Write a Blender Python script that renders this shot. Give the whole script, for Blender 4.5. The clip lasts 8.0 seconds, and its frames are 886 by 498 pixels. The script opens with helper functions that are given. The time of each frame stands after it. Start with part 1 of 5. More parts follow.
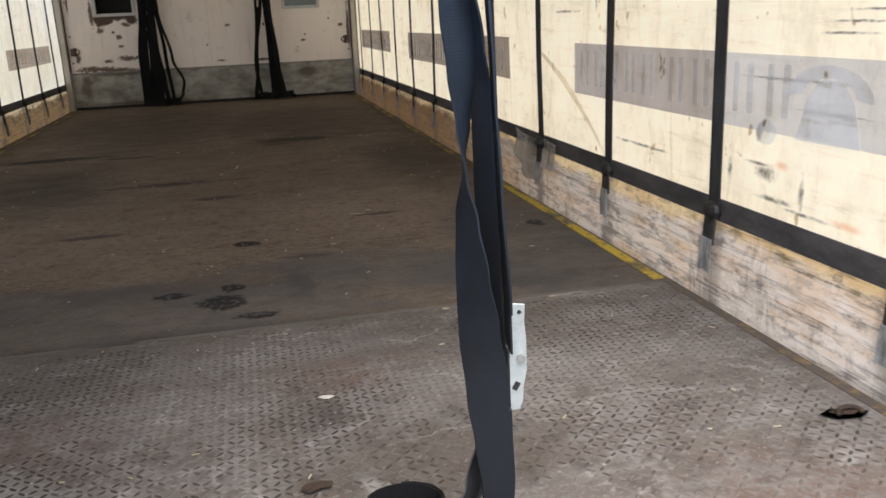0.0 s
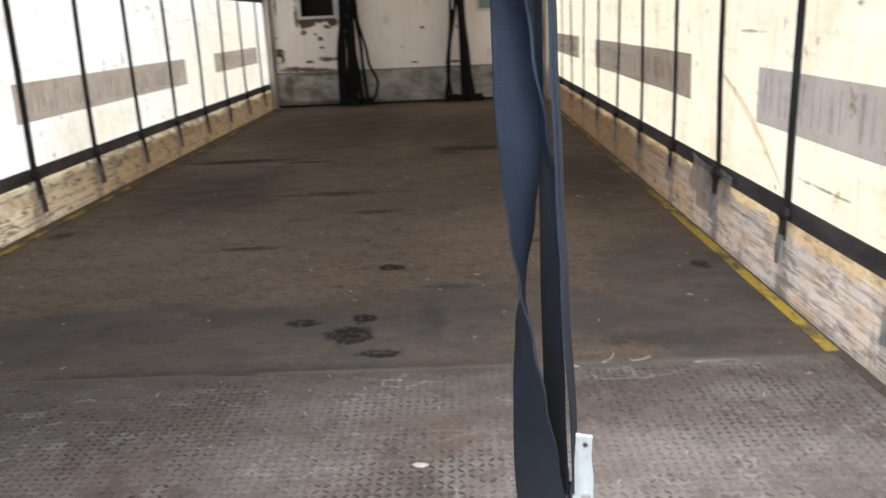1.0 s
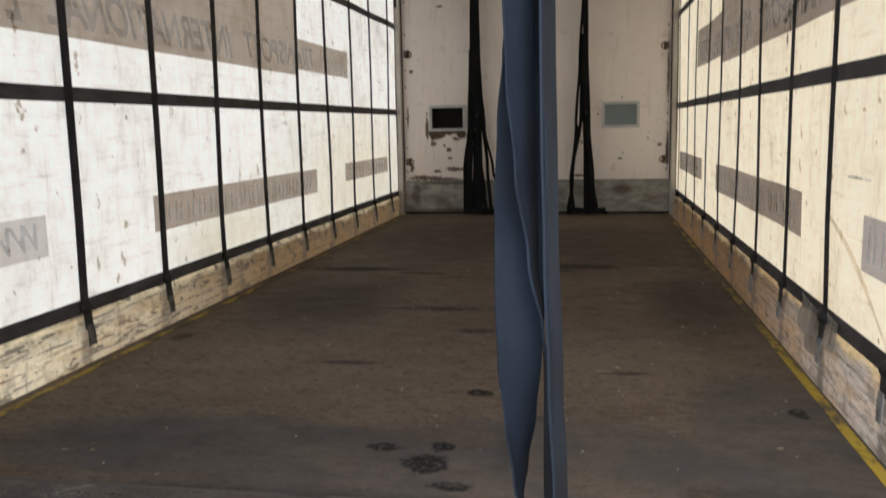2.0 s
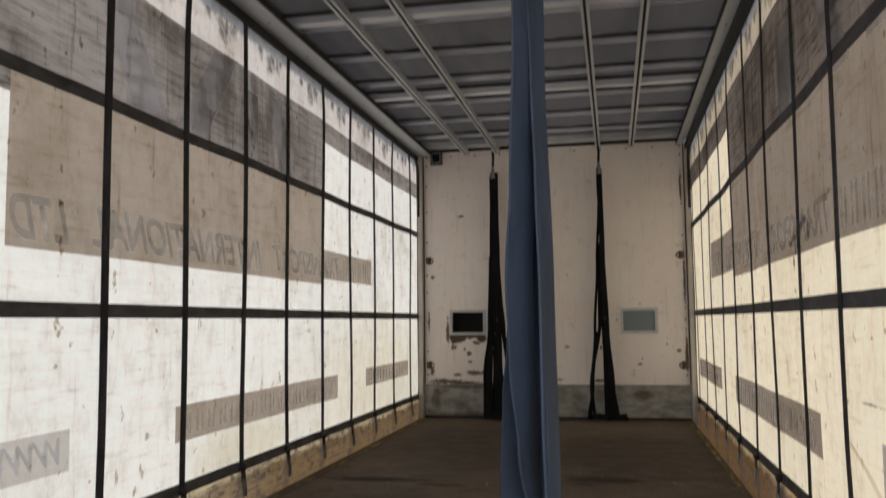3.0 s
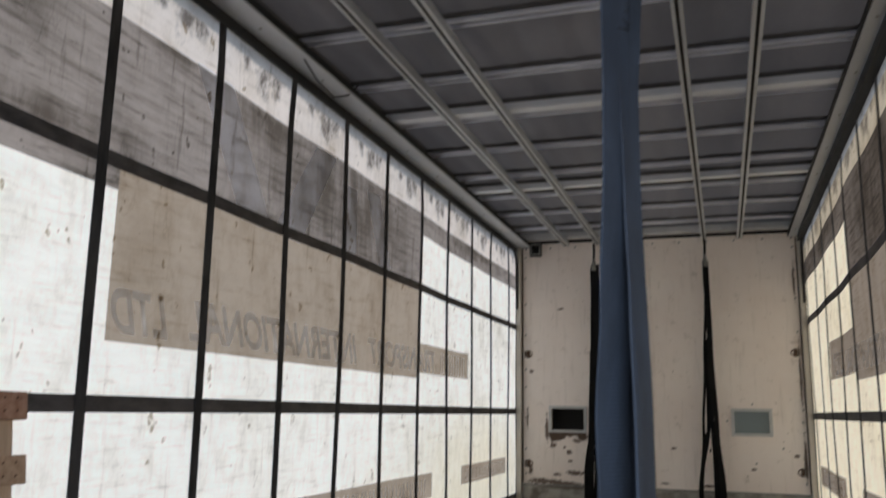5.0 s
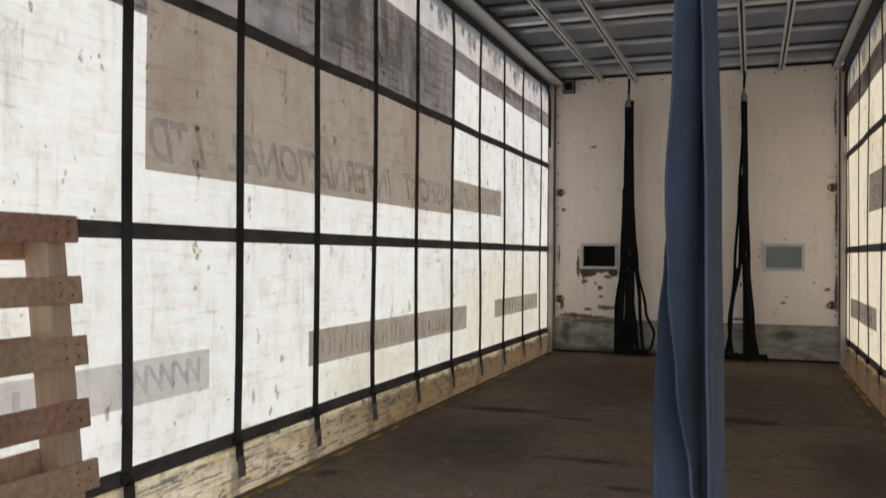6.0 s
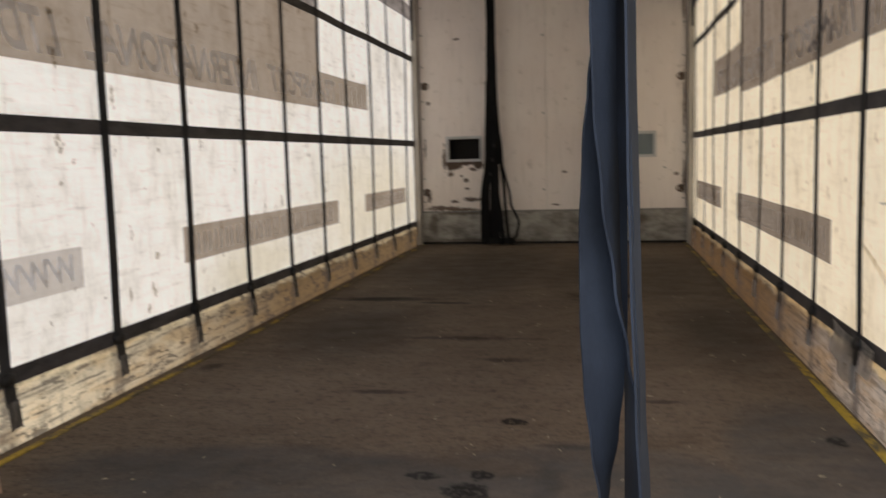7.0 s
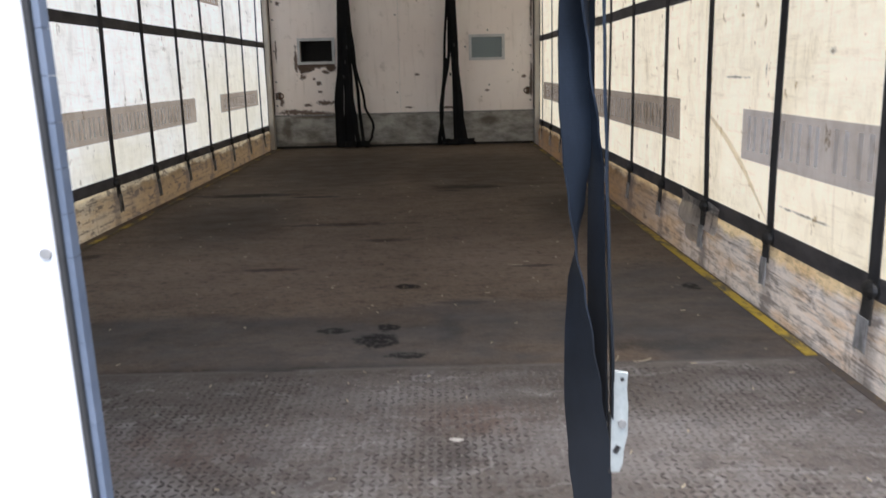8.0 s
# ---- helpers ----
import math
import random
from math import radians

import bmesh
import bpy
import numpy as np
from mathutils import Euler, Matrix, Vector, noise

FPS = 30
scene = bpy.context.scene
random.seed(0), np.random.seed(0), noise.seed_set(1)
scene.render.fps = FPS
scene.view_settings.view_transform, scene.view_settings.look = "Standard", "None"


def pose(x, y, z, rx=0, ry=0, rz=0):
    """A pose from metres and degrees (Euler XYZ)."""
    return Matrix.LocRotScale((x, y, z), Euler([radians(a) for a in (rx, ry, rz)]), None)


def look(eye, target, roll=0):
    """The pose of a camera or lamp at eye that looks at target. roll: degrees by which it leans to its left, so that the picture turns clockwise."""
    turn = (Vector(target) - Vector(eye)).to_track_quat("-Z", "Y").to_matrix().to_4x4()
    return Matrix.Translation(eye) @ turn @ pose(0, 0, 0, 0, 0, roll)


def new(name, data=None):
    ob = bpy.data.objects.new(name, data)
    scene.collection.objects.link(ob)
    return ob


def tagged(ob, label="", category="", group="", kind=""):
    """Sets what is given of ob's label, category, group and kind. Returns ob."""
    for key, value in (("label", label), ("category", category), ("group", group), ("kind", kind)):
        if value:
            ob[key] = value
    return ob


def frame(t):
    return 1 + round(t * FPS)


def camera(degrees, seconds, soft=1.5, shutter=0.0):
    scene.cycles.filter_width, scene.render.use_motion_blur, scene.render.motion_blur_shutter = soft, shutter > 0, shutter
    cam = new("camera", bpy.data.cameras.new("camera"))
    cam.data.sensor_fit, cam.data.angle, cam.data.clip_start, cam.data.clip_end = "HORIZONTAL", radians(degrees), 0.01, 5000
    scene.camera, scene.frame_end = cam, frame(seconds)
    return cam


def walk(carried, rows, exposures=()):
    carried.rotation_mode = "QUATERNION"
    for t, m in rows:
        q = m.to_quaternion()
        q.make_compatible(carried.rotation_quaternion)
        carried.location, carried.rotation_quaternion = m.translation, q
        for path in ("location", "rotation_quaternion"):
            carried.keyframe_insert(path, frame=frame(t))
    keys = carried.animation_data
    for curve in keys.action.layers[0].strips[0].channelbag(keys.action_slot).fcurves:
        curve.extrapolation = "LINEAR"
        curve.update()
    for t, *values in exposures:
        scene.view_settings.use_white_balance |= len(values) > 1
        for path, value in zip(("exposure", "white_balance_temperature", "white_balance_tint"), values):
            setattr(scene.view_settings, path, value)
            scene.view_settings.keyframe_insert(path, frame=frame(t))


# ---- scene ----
cam = camera(55.3, 8.0, soft=1.45, shutter=0.4)
PATH = [
    (0, (0.245, 0.053, 0.657), (0.657, 1.937, 0.125), -2.6),
    (0.5, (0.309, 0.159, 0.678), (0.58, 2.056, 0.106), -2.2),
    (1, (0.412, 0.195, 0.725), (0.366, 2.124, 0.2), -2.6),
    (1.2, (0.445, 0.204, 0.74), (0.306, 2.137, 0.246), -2.1),
    (2.3, (0.544, 0.134, 0.849), (0.169, 2.092, 0.688), -1.0),
    (2.5, (0.546, 0.114, 0.866), (0.163, 2.076, 0.804), -0.9),
    (3, (0.557, 0.096, 0.902), (0.165, 2.05, 1.073), -0.6),
    (3.5, (0.573, 0.109, 0.936), (0.179, 2.029, 1.332), 0.3),
    (4, (0.583, 0.12, 0.963), (0.203, 1.994, 1.548), 0.4),
    (4.2, (0.585, 0.127, 0.968), (0.197, 1.99, 1.584), 0.3),
    (4.4, (0.583, 0.128, 0.965), (0.178, 1.96, 1.569), 0.0),
    (4.5, (0.581, 0.128, 0.961), (0.139, 1.988, 1.546), 0.2),
    (4.6, (0.578, 0.133, 0.957), (0.112, 1.967, 1.506), 0.4),
    (4.8, (0.57, 0.156, 0.953), (0.028, 1.993, 1.414), 0.55),
    (5, (0.558, 0.179, 0.949), (-0.057, 2.045, 1.325), 0.9),
    (5.2, (0.541, 0.191, 0.94), (-0.109, 2.06, 1.233), 0.9),
    (6.3, (0.522, 0.189, 0.872), (-0.164, 2.067, 0.805), -0.0),
    (6.5, (0.52, 0.18, 0.87), (-0.119, 2.071, 0.752), -0.1),
    (7, (0.465, 0.132, 0.818), (0.095, 2.085, 0.603), -1.5),
    (7.3, (0.398, 0.104, 0.775), (0.21, 2.046, 0.502), -1.85),
    (7.5, (0.36, 0.077, 0.747), (0.257, 2.018, 0.426), -1.55),
    (7.7, (0.33, 0.039, 0.7235), (0.28, 1.975, 0.364), -1.4),
    (8, (0.306, -0.039, 0.698), (0.312, 1.917, 0.283), -1.4),
]
EXPOSURES = [(0.0, 1.98, 6350, 9), (0.5, 2.26, 6120, 9), (1.0, 2.40, 6150, 9), (2.3, 1.80, 6450, 9), (3.0, 1.76, 6500, 9), (4.0, 2.19, 6080, 8), (4.5, 2.37, 6130, 8), (5.0, 1.82, 6150, 8), (6.3, 1.84, 6500, 9), (7.0, 1.76, 6800, 12), (7.5, 1.96, 6080, 10), (8.0, 1.96, 5950, 10)]
walk(cam, [(t, look(eye, target, roll)) for t, eye, target, roll in PATH], EXPOSURES)

# ---- daylight ----
world = bpy.data.worlds.new("daylight")
scene.world = world
world.use_nodes = True
wn = world.node_tree.nodes
sky = wn.new("ShaderNodeTexSky")
sky.sky_type, sky.sun_disc = "NISHITA", False
sky.sun_elevation, sky.sun_rotation = radians(68), radians(180)
sky.air_density, sky.dust_density = 1.0, 4.0
wn["Background"].inputs["Strength"].default_value = 0.15
world.node_tree.links.new(sky.outputs["Color"], wn["Background"].inputs["Color"])
sun = new("sun", bpy.data.lights.new("sun", "SUN"))
sun.data.energy, sun.data.angle, sun.data.color = 1.0, radians(60), (1.0, 0.93, 0.81)
sun.matrix_world = look((0.0, -3.4, 8.6), (0, 0, 0))


# ---- material tools ----
class Nodes:
    """Small builder round one material's node tree."""

    def __init__(self, name):
        self.m = bpy.data.materials.new(name)
        self.m.use_nodes = True
        self.t = self.m.node_tree
        self.n, self.l = self.t.nodes, self.t.links
        self.b = self.n["Principled BSDF"]
        self.pos = self.n.new("ShaderNodeTexCoord").outputs["Object"]

    def put(self, a, socket):
        if isinstance(a, (int, float)):
            socket.default_value = a
        elif isinstance(a, tuple):
            socket.default_value = a if len(socket.default_value) == len(a) else (*a, 1.0)
        else:
            self.l.new(a, socket)

    def math(self, op, a, b=0.0, c=None):
        n = self.n.new("ShaderNodeMath")
        n.operation = op
        self.put(a, n.inputs[0])
        self.put(b, n.inputs[1])
        if c is not None:
            self.put(c, n.inputs[2])
        return n.outputs[0]

    def vec(self, op, a, b):
        n = self.n.new("ShaderNodeVectorMath")
        n.operation = op
        self.put(a, n.inputs[0])
        self.put(b, n.inputs[1])
        return n.outputs["Value" if op in ("LENGTH", "DISTANCE") else "Vector"]

    def noise(self, scale, detail=4.0, rough=0.55, stretch=(1, 1, 1), colour=False, shift=(0, 0, 0)):
        n = self.n.new("ShaderNodeTexNoise")
        p = self.vec("MULTIPLY", self.pos, stretch)
        p = self.vec("ADD", p, shift)
        self.put(p, n.inputs["Vector"])
        n.inputs["Scale"].default_value, n.inputs["Detail"].default_value, n.inputs["Roughness"].default_value = scale, detail, rough
        return n.outputs["Color" if colour else "Fac"]

    def ramp(self, f, lo, hi, a=0.0, b=1.0):
        n = self.n.new("ShaderNodeMapRange")
        n.interpolation_type = "SMOOTHSTEP"
        for i, v in enumerate((f, lo, hi, a, b)):
            self.put(v, n.inputs[i])
        return n.outputs[0]

    def mix(self, f, a, b, kind="MIX"):
        n = self.n.new("ShaderNodeMix")
        n.data_type, n.blend_type = "RGBA", kind
        self.put(f, n.inputs[0])
        self.put(a, n.inputs[6])
        self.put(b, n.inputs[7])
        return n.outputs[2]

    def bump(self, h, strength=0.3, distance=0.004):
        n = self.n.new("ShaderNodeBump")
        n.inputs["Strength"].default_value, n.inputs["Distance"].default_value = strength, distance
        self.put(h, n.inputs["Height"])
        return n.outputs[0]

    def blots(self, items, amp=0.6, scale=9.0, soft=0.5):
        """A mask of worn-edged blots: items of centre and radii."""
        wob = self.vec("SUBTRACT", self.noise(scale, 5.0, 0.65, colour=True), (0.5, 0.5, 0.5))
        out = None
        for c, r in items:
            p = self.vec("DIVIDE", self.vec("SUBTRACT", self.pos, c), r)
            p = self.vec("ADD", p, self.vec("MULTIPLY", wob, (amp * 2, amp * 2, amp * 2)))
            f = self.ramp(self.vec("LENGTH", p, (0, 0, 0)), 1.0 - soft, 1.0, 1.0, 0.0)
            out = f if out is None else self.math("MAXIMUM", out, f)
        return out

    def done(self, colour, rough=0.6, metal=0.0, normal=None, spec=None):
        self.put(colour, self.b.inputs["Base Color"])
        self.put(rough, self.b.inputs["Roughness"])
        self.put(metal, self.b.inputs["Metallic"])
        if spec is not None:
            self.put(spec, self.b.inputs["Specular IOR Level"])
        if normal is not None:
            self.l.new(normal, self.b.inputs["Normal"])
        return self.m


def surface(name, c1, c2, scale=4.0, fine=80.0, rough=0.6, metal=0.0, bump=0.25, stretch=(1, 1, 1), depth=0.002, spec=None):
    """A surface that varies between two colours at two scales, with fine relief."""
    k = Nodes(name)
    a, b = k.noise(scale, 6.0, 0.6, stretch), k.noise(fine, 3.0, 0.6, stretch)
    f = k.math("ADD", k.math("MULTIPLY", k.ramp(a, 0.3, 0.7), 0.7), k.math("MULTIPLY", b, 0.3))
    return k.done(k.mix(f, c1, c2), k.ramp(a, 0.2, 0.8, rough - 0.1, rough + 0.1), metal, k.bump(b, bump, depth), spec)


def curtain_cloth(name, passes, face, dirt=0.3, streaks=0.45, spots=0.8, first=None, marks=(), ragged=0.0, smoke=(), rusty=(), soil=(0.42, 0.34, 0.22), chafed=(0.5, 0.46, 0.44), under=0.0, thick=0.4, rows=0.75, grime=1.0, fade=0.45, far_dim=(0.36, 0.28, 0.20), low_tint=(), smears=()):
    """Coated fabric that lets daylight through. passes: the tint of the light that comes through."""
    k = Nodes(name)
    n = k.n
    n.remove(k.b)
    cloud = k.noise(1.6, 6.0, 0.6)
    flow = k.noise(2.2, 6.0, 0.65, (1, 0.8, 9), shift=(3, 1, 5))
    drip = k.noise(3.0, 6.0, 0.7, (1, 7, 0.6), shift=(7, 2, 1))
    fine = k.noise(60, 4.0, 0.7)
    d = k.math("ADD", k.math("MULTIPLY", k.ramp(flow, 0.55, 0.8), streaks * 0.6), k.math("MULTIPLY", k.ramp(drip, 0.55, 0.8), streaks))
    d = k.math("ADD", d, k.math("MULTIPLY", k.ramp(cloud, 0.45, 0.8), dirt))
    d = k.math("ADD", d, k.math("MULTIPLY", k.ramp(fine, 0.5, 0.8), 0.12))
    mott = k.noise(8.0, 7.0, 0.72, (1, 1.3, 0.8), shift=(2, 5, 8))
    d = k.math("ADD", d, k.math("MULTIPLY", k.ramp(mott, 0.42, 0.72), 0.26))
    fold = k.math("ABSOLUTE", k.math("SUBTRACT", k.noise(3.0, 4.0, 0.55, (1, 2.2, 0.7), shift=(4, 4, 1)), 0.5))
    d = k.math("ADD", d, k.math("MULTIPLY", k.ramp(fold, 0.0, 0.016, 1.0, 0.0), k.math("MULTIPLY", k.ramp(cloud, 0.4, 0.65), 0.2)))
    nick = k.noise(4.0, 6.0, 0.7, (1, 1.0, 9), shift=(5, 8, 3))
    d = k.math("ADD", d, k.math("MULTIPLY", k.ramp(nick, 0.53, 0.72), streaks * 0.6))
    speck = k.noise(15.0, 2.0, 0.5, (1, 1.1, 0.9), shift=(9, 4, 2))
    mark = k.math("MULTIPLY", k.ramp(speck, 0.685, 0.72), k.ramp(fine, 0.3, 0.55))
    spot = k.noise(10.0, 3.0, 0.55, (1, 1.2, 0.75), shift=(1, 9, 6))
    mark = k.math("MAXIMUM", mark, k.math("MULTIPLY", k.ramp(spot, 0.69, 0.725), k.ramp(fine, 0.35, 0.55)))
    d = k.math("MINIMUM", k.math("ADD", d, k.math("MULTIPLY", mark, spots)), 0.92)
    soiled = tuple(v * w for v, w in zip(passes, soil))
    tc, fc = k.mix(d, passes, soiled), k.mix(d, face, tuple(v * 0.4 for v in face))
    black = k.math("MULTIPLY", k.blots(marks, 0.8, 24, 0.9), k.ramp(k.noise(34, 5, 0.7, shift=(3, 7, 7)), 0.34, 0.56, 0.3, 1.0)) if marks else None
    if smears:
        f = k.math("MULTIPLY", k.blots(smears, 0.4, 22, 0.5), k.ramp(fine, 0.3, 0.5, 0.95, 1.17))
        black = f if black is None else k.math("MAXIMUM", black, f)
    if rusty:
        f = k.math("MULTIPLY", k.blots(rusty, 0.5, 14, 0.9), 0.6)
        tc, fc = k.mix(f, tc, (0.55, 0.24, 0.09)), k.mix(f, fc, (0.3, 0.16, 0.08))
    # a darker, yellower tint over the given areas
    if low_tint:
        f = k.math("MULTIPLY", k.blots(low_tint, 0.25, 2, 0.8), k.ramp(mott, 0.3, 0.6, 0.6, 0.9))
        tc = k.mix(f, tc, tuple(v * w for v, w in zip(passes, (0.80, 0.74, 0.60))))
    if smoke:
        # sooty smears that run down, and thin creases along the cloth
        smear = k.noise(4.0, 6.0, 0.7, (1, 1.6, 0.45), shift=(6, 6, 1))
        crease = k.noise(3.0, 6.0, 0.7, (1, 0.7, 14), shift=(1, 4, 9))
        f = k.math("MULTIPLY", k.blots(smoke, 0.35, 3, 0.9), k.ramp(smear, 0.34, 0.62, 0.15, 1.0))
        f = k.math("ADD", k.math("MULTIPLY", f, 0.85), k.math("MULTIPLY", k.ramp(crease, 0.45, 0.72), 0.6))
        tc = k.mix(k.math("MINIMUM", f, 0.85), tc, tuple(v * w for v, w in zip(passes, (0.24, 0.22, 0.19))))
        fc = k.mix(k.math("MINIMUM", f, 0.85), fc, tuple(v * 0.35 for v in face))
    if ragged:
        sep = n.new("ShaderNodeSeparateXYZ")
        k.put(k.pos, sep.inputs[0])
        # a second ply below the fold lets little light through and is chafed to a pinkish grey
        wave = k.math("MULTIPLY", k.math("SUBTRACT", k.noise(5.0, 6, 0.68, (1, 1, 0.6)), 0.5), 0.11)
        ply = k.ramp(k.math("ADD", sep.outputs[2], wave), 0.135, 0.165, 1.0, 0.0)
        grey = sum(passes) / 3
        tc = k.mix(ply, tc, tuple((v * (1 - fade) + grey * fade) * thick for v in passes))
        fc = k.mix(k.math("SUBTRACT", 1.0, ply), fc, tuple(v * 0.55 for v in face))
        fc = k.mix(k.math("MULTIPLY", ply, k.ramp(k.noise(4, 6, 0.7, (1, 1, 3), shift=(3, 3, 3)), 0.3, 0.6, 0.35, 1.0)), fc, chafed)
        ochre = k.ramp(k.noise(3.2, 6, 0.7, (1, 1, 5), shift=(7, 7, 2)), 0.46, 0.62)
        tc = k.mix(k.math("MULTIPLY", ochre, 0.5), tc, tuple(v * w for v, w in zip(passes, (0.6, 0.45, 0.28))))
        fc = k.mix(k.math("MULTIPLY", ochre, 0.4), fc, (0.33, 0.25, 0.16))
        # grime in long runs, with sooty flecks and splashes
        runs = k.noise(2.3, 8, 0.74, (1, 1.0, 24), shift=(2, 3, 4))
        thin = k.noise(5.0, 7, 0.72, (1, 0.8, 34), shift=(6, 1, 4))
        fleck = k.noise(38, 7, 0.8, (1, 0.8, 1.3), shift=(5, 1, 7))
        splash = k.noise(6, 7, 0.75, (1, 1, 0.6), shift=(8, 2, 6))
        black = k.math("ADD", k.math("MULTIPLY", k.ramp(runs, 0.50, 0.62), 0.75), k.math("MULTIPLY", k.ramp(fleck, 0.53, 0.66), 0.55))
        black = k.math("ADD", black, k.math("MULTIPLY", k.ramp(splash, 0.53, 0.68), 0.65))
        black = k.math("ADD", black, k.math("MULTIPLY", k.ramp(thin, 0.56, 0.66), 0.6))
        # black rubbing under every strap, spread wider to paint the straps' soft shadows
        bay = k.math("SUBTRACT", k.math("FRACT", k.math("ADD", k.math("DIVIDE", k.math("SUBTRACT", sep.outputs[1], under), 0.592), 0.5)), 0.5)
        rub = k.math("ADD", k.math("ABSOLUTE", k.math("MULTIPLY", bay, 0.592)), k.math("MULTIPLY", k.math("SUBTRACT", k.noise(16, 5, 0.7, (1, 1, 0.5)), 0.5), 0.09))
        black = k.math("ADD", black, k.math("MULTIPLY", k.ramp(rub, 0.012, 0.065, 1.0, 0.0), 0.9))
        clod = k.noise(13, 6, 0.72, (1, 0.8, 2.2), shift=(4, 9, 1))
        black = k.math("ADD", black, k.math("MULTIPLY", k.ramp(clod, 0.50, 0.64), 0.6))
        drop = k.noise(9, 6, 0.7, (1, 1.6, 0.35), shift=(1, 5, 8))
        black = k.math("ADD", black, k.math("MULTIPLY", k.ramp(drop, 0.55, 0.68), 0.6))
        # cracked creases in rows along the cloth, with short dark dashes
        bent = k.math("ADD", sep.outputs[2], k.math("MULTIPLY", k.math("SUBTRACT", k.noise(2.6, 5, 0.6, (1, 1, 2)), 0.5), 0.04))
        row = k.math("ABSOLUTE", k.math("SUBTRACT", k.math("FRACT", k.math("DIVIDE", bent, 0.041)), 0.5))
        row = k.math("MULTIPLY", k.ramp(row, 0.035, 0.11, 1.0, 0.0), k.ramp(k.noise(7, 5, 0.7, (1, 1, 2), shift=(5, 5, 5)), 0.46, 0.58))
        tick = k.ramp(k.noise(21, 3, 0.55, (1, 0.5, 1.7), shift=(7, 1, 3)), 0.585, 0.64)
        black = k.math("ADD", k.math("MULTIPLY", black, grime), k.math("MULTIPLY", k.math("MAXIMUM", row, tick), rows))
        black = k.math("MINIMUM", k.math("MULTIPLY", black, ragged * 0.8), 0.9)
        # skirt tint darkened towards the front of the bed, painting in weaker light
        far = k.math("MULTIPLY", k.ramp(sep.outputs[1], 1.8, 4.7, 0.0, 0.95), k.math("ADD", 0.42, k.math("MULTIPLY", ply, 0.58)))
        tc, fc = k.mix(far, tc, tuple(v * w for v, w in zip(passes, far_dim))), k.mix(far, fc, (0.08, 0.058, 0.038))
    if first is not None:
        # dark blotches that repeat in every bay under the top edge
        sep = n.new("ShaderNodeSeparateXYZ")
        k.put(k.pos, sep.inputs[0])
        bay = k.math("MULTIPLY", k.math("FRACT", k.math("DIVIDE", k.math("SUBTRACT", sep.outputs[1], first), 0.592)), 0.592)
        wob = k.vec("SUBTRACT", k.noise(11, 5, 0.65, colour=True), (0.5, 0.5, 0.5))
        grain = k.ramp(k.noise(30, 5, 0.7, (1, 1, 0.6), shift=(2, 2, 8)), 0.36, 0.58, 0.45, 1.0)
        for at, r, hi in ((0.36, 0.062, 2.345), (0.46, 0.05, 2.365), (0.21, 0.036, 2.375)):
            c = n.new("ShaderNodeCombineXYZ")
            k.put(k.math("DIVIDE", k.math("SUBTRACT", bay, at), r), c.inputs[1])
            k.put(k.math("DIVIDE", k.math("SUBTRACT", sep.outputs[2], hi), r * 1.3), c.inputs[2])
            f = k.ramp(k.vec("LENGTH", k.vec("ADD", c.outputs[0], k.vec("MULTIPLY", wob, (3.0, 3.0, 3.0))), (0, 0, 0)), 0.35, 1.35, 1.0, 0.0)
            f = k.math("MULTIPLY", f, grain)
            black = f if black is None else k.math("MAXIMUM", black, f)
        edge = k.math("MULTIPLY", k.ramp(k.math("ADD", sep.outputs[2], k.math("MULTIPLY", k.noise(13, 6, 0.75, (1, 1, 0.25), shift=(1, 8, 3)), 0.16)), 2.445, 2.50), 0.85)
        black = k.math("MAXIMUM", black, edge)
    if black is not None:
        black = k.math("MULTIPLY", black, 0.85)
        tc = k.mix(black, tc, (0.05, 0.038, 0.03))
        fc = k.mix(black, fc, (0.025, 0.021, 0.017))
    tr, df, mx = n.new("ShaderNodeBsdfTranslucent"), n.new("ShaderNodeBsdfDiffuse"), n.new("ShaderNodeAddShader")
    k.put(tc, tr.inputs["Color"])
    k.put(fc, df.inputs["Color"])
    wave = k.bump(k.math("ADD", k.noise(7.0, 3.0, 0.5, (1, 0.6, 2.5)), k.math("MULTIPLY", fine, 0.1)), 0.35, 0.01)
    k.l.new(wave, tr.inputs["Normal"])
    k.l.new(wave, df.inputs["Normal"])
    k.l.new(tr.outputs[0], mx.inputs[0])
    k.l.new(df.outputs[0], mx.inputs[1])
    k.l.new(mx.outputs[0], n["Material Output"].inputs["Surface"])
    return k.m


def webbing(name, c1, c2, pitch=0.0035, rough=0.75, darkened=0.0):
    k = Nodes(name)
    sep = k.n.new("ShaderNodeSeparateXYZ")
    k.put(k.pos, sep.inputs[0])
    rib = k.math("SINE", k.math("MULTIPLY", sep.outputs[2], 6.2832 / pitch))
    a, b = k.noise(14, 5, 0.6, (1, 1, 0.4)), k.noise(220, 2, 0.5)
    c = k.mix(k.math("ADD", k.math("MULTIPLY", k.ramp(a, 0.3, 0.7), 0.7), k.math("MULTIPLY", b, 0.3)), c1, c2)
    if darkened:
        # the lower end is darkened to near black
        low = k.math("ADD", sep.outputs[2], k.math("MULTIPLY", k.math("SUBTRACT", k.noise(6, 5, 0.65, (1, 1, 0.5), shift=(3, 1, 2)), 0.5), 0.5))
        c = k.mix(k.ramp(low, 0.25, 0.75, darkened, 0.0), c, (0.0085, 0.0090, 0.0100))
    c = k.mix(k.math("MULTIPLY", k.ramp(rib, -1.0, 0.6, 1.0, 0.0), 0.10), c, tuple(v * 0.35 for v in c1))
    return k.done(c, rough, 0.0, k.bump(k.math("ADD", k.math("MULTIPLY", rib, 0.25), b), 0.35, 0.0006), 0.2)


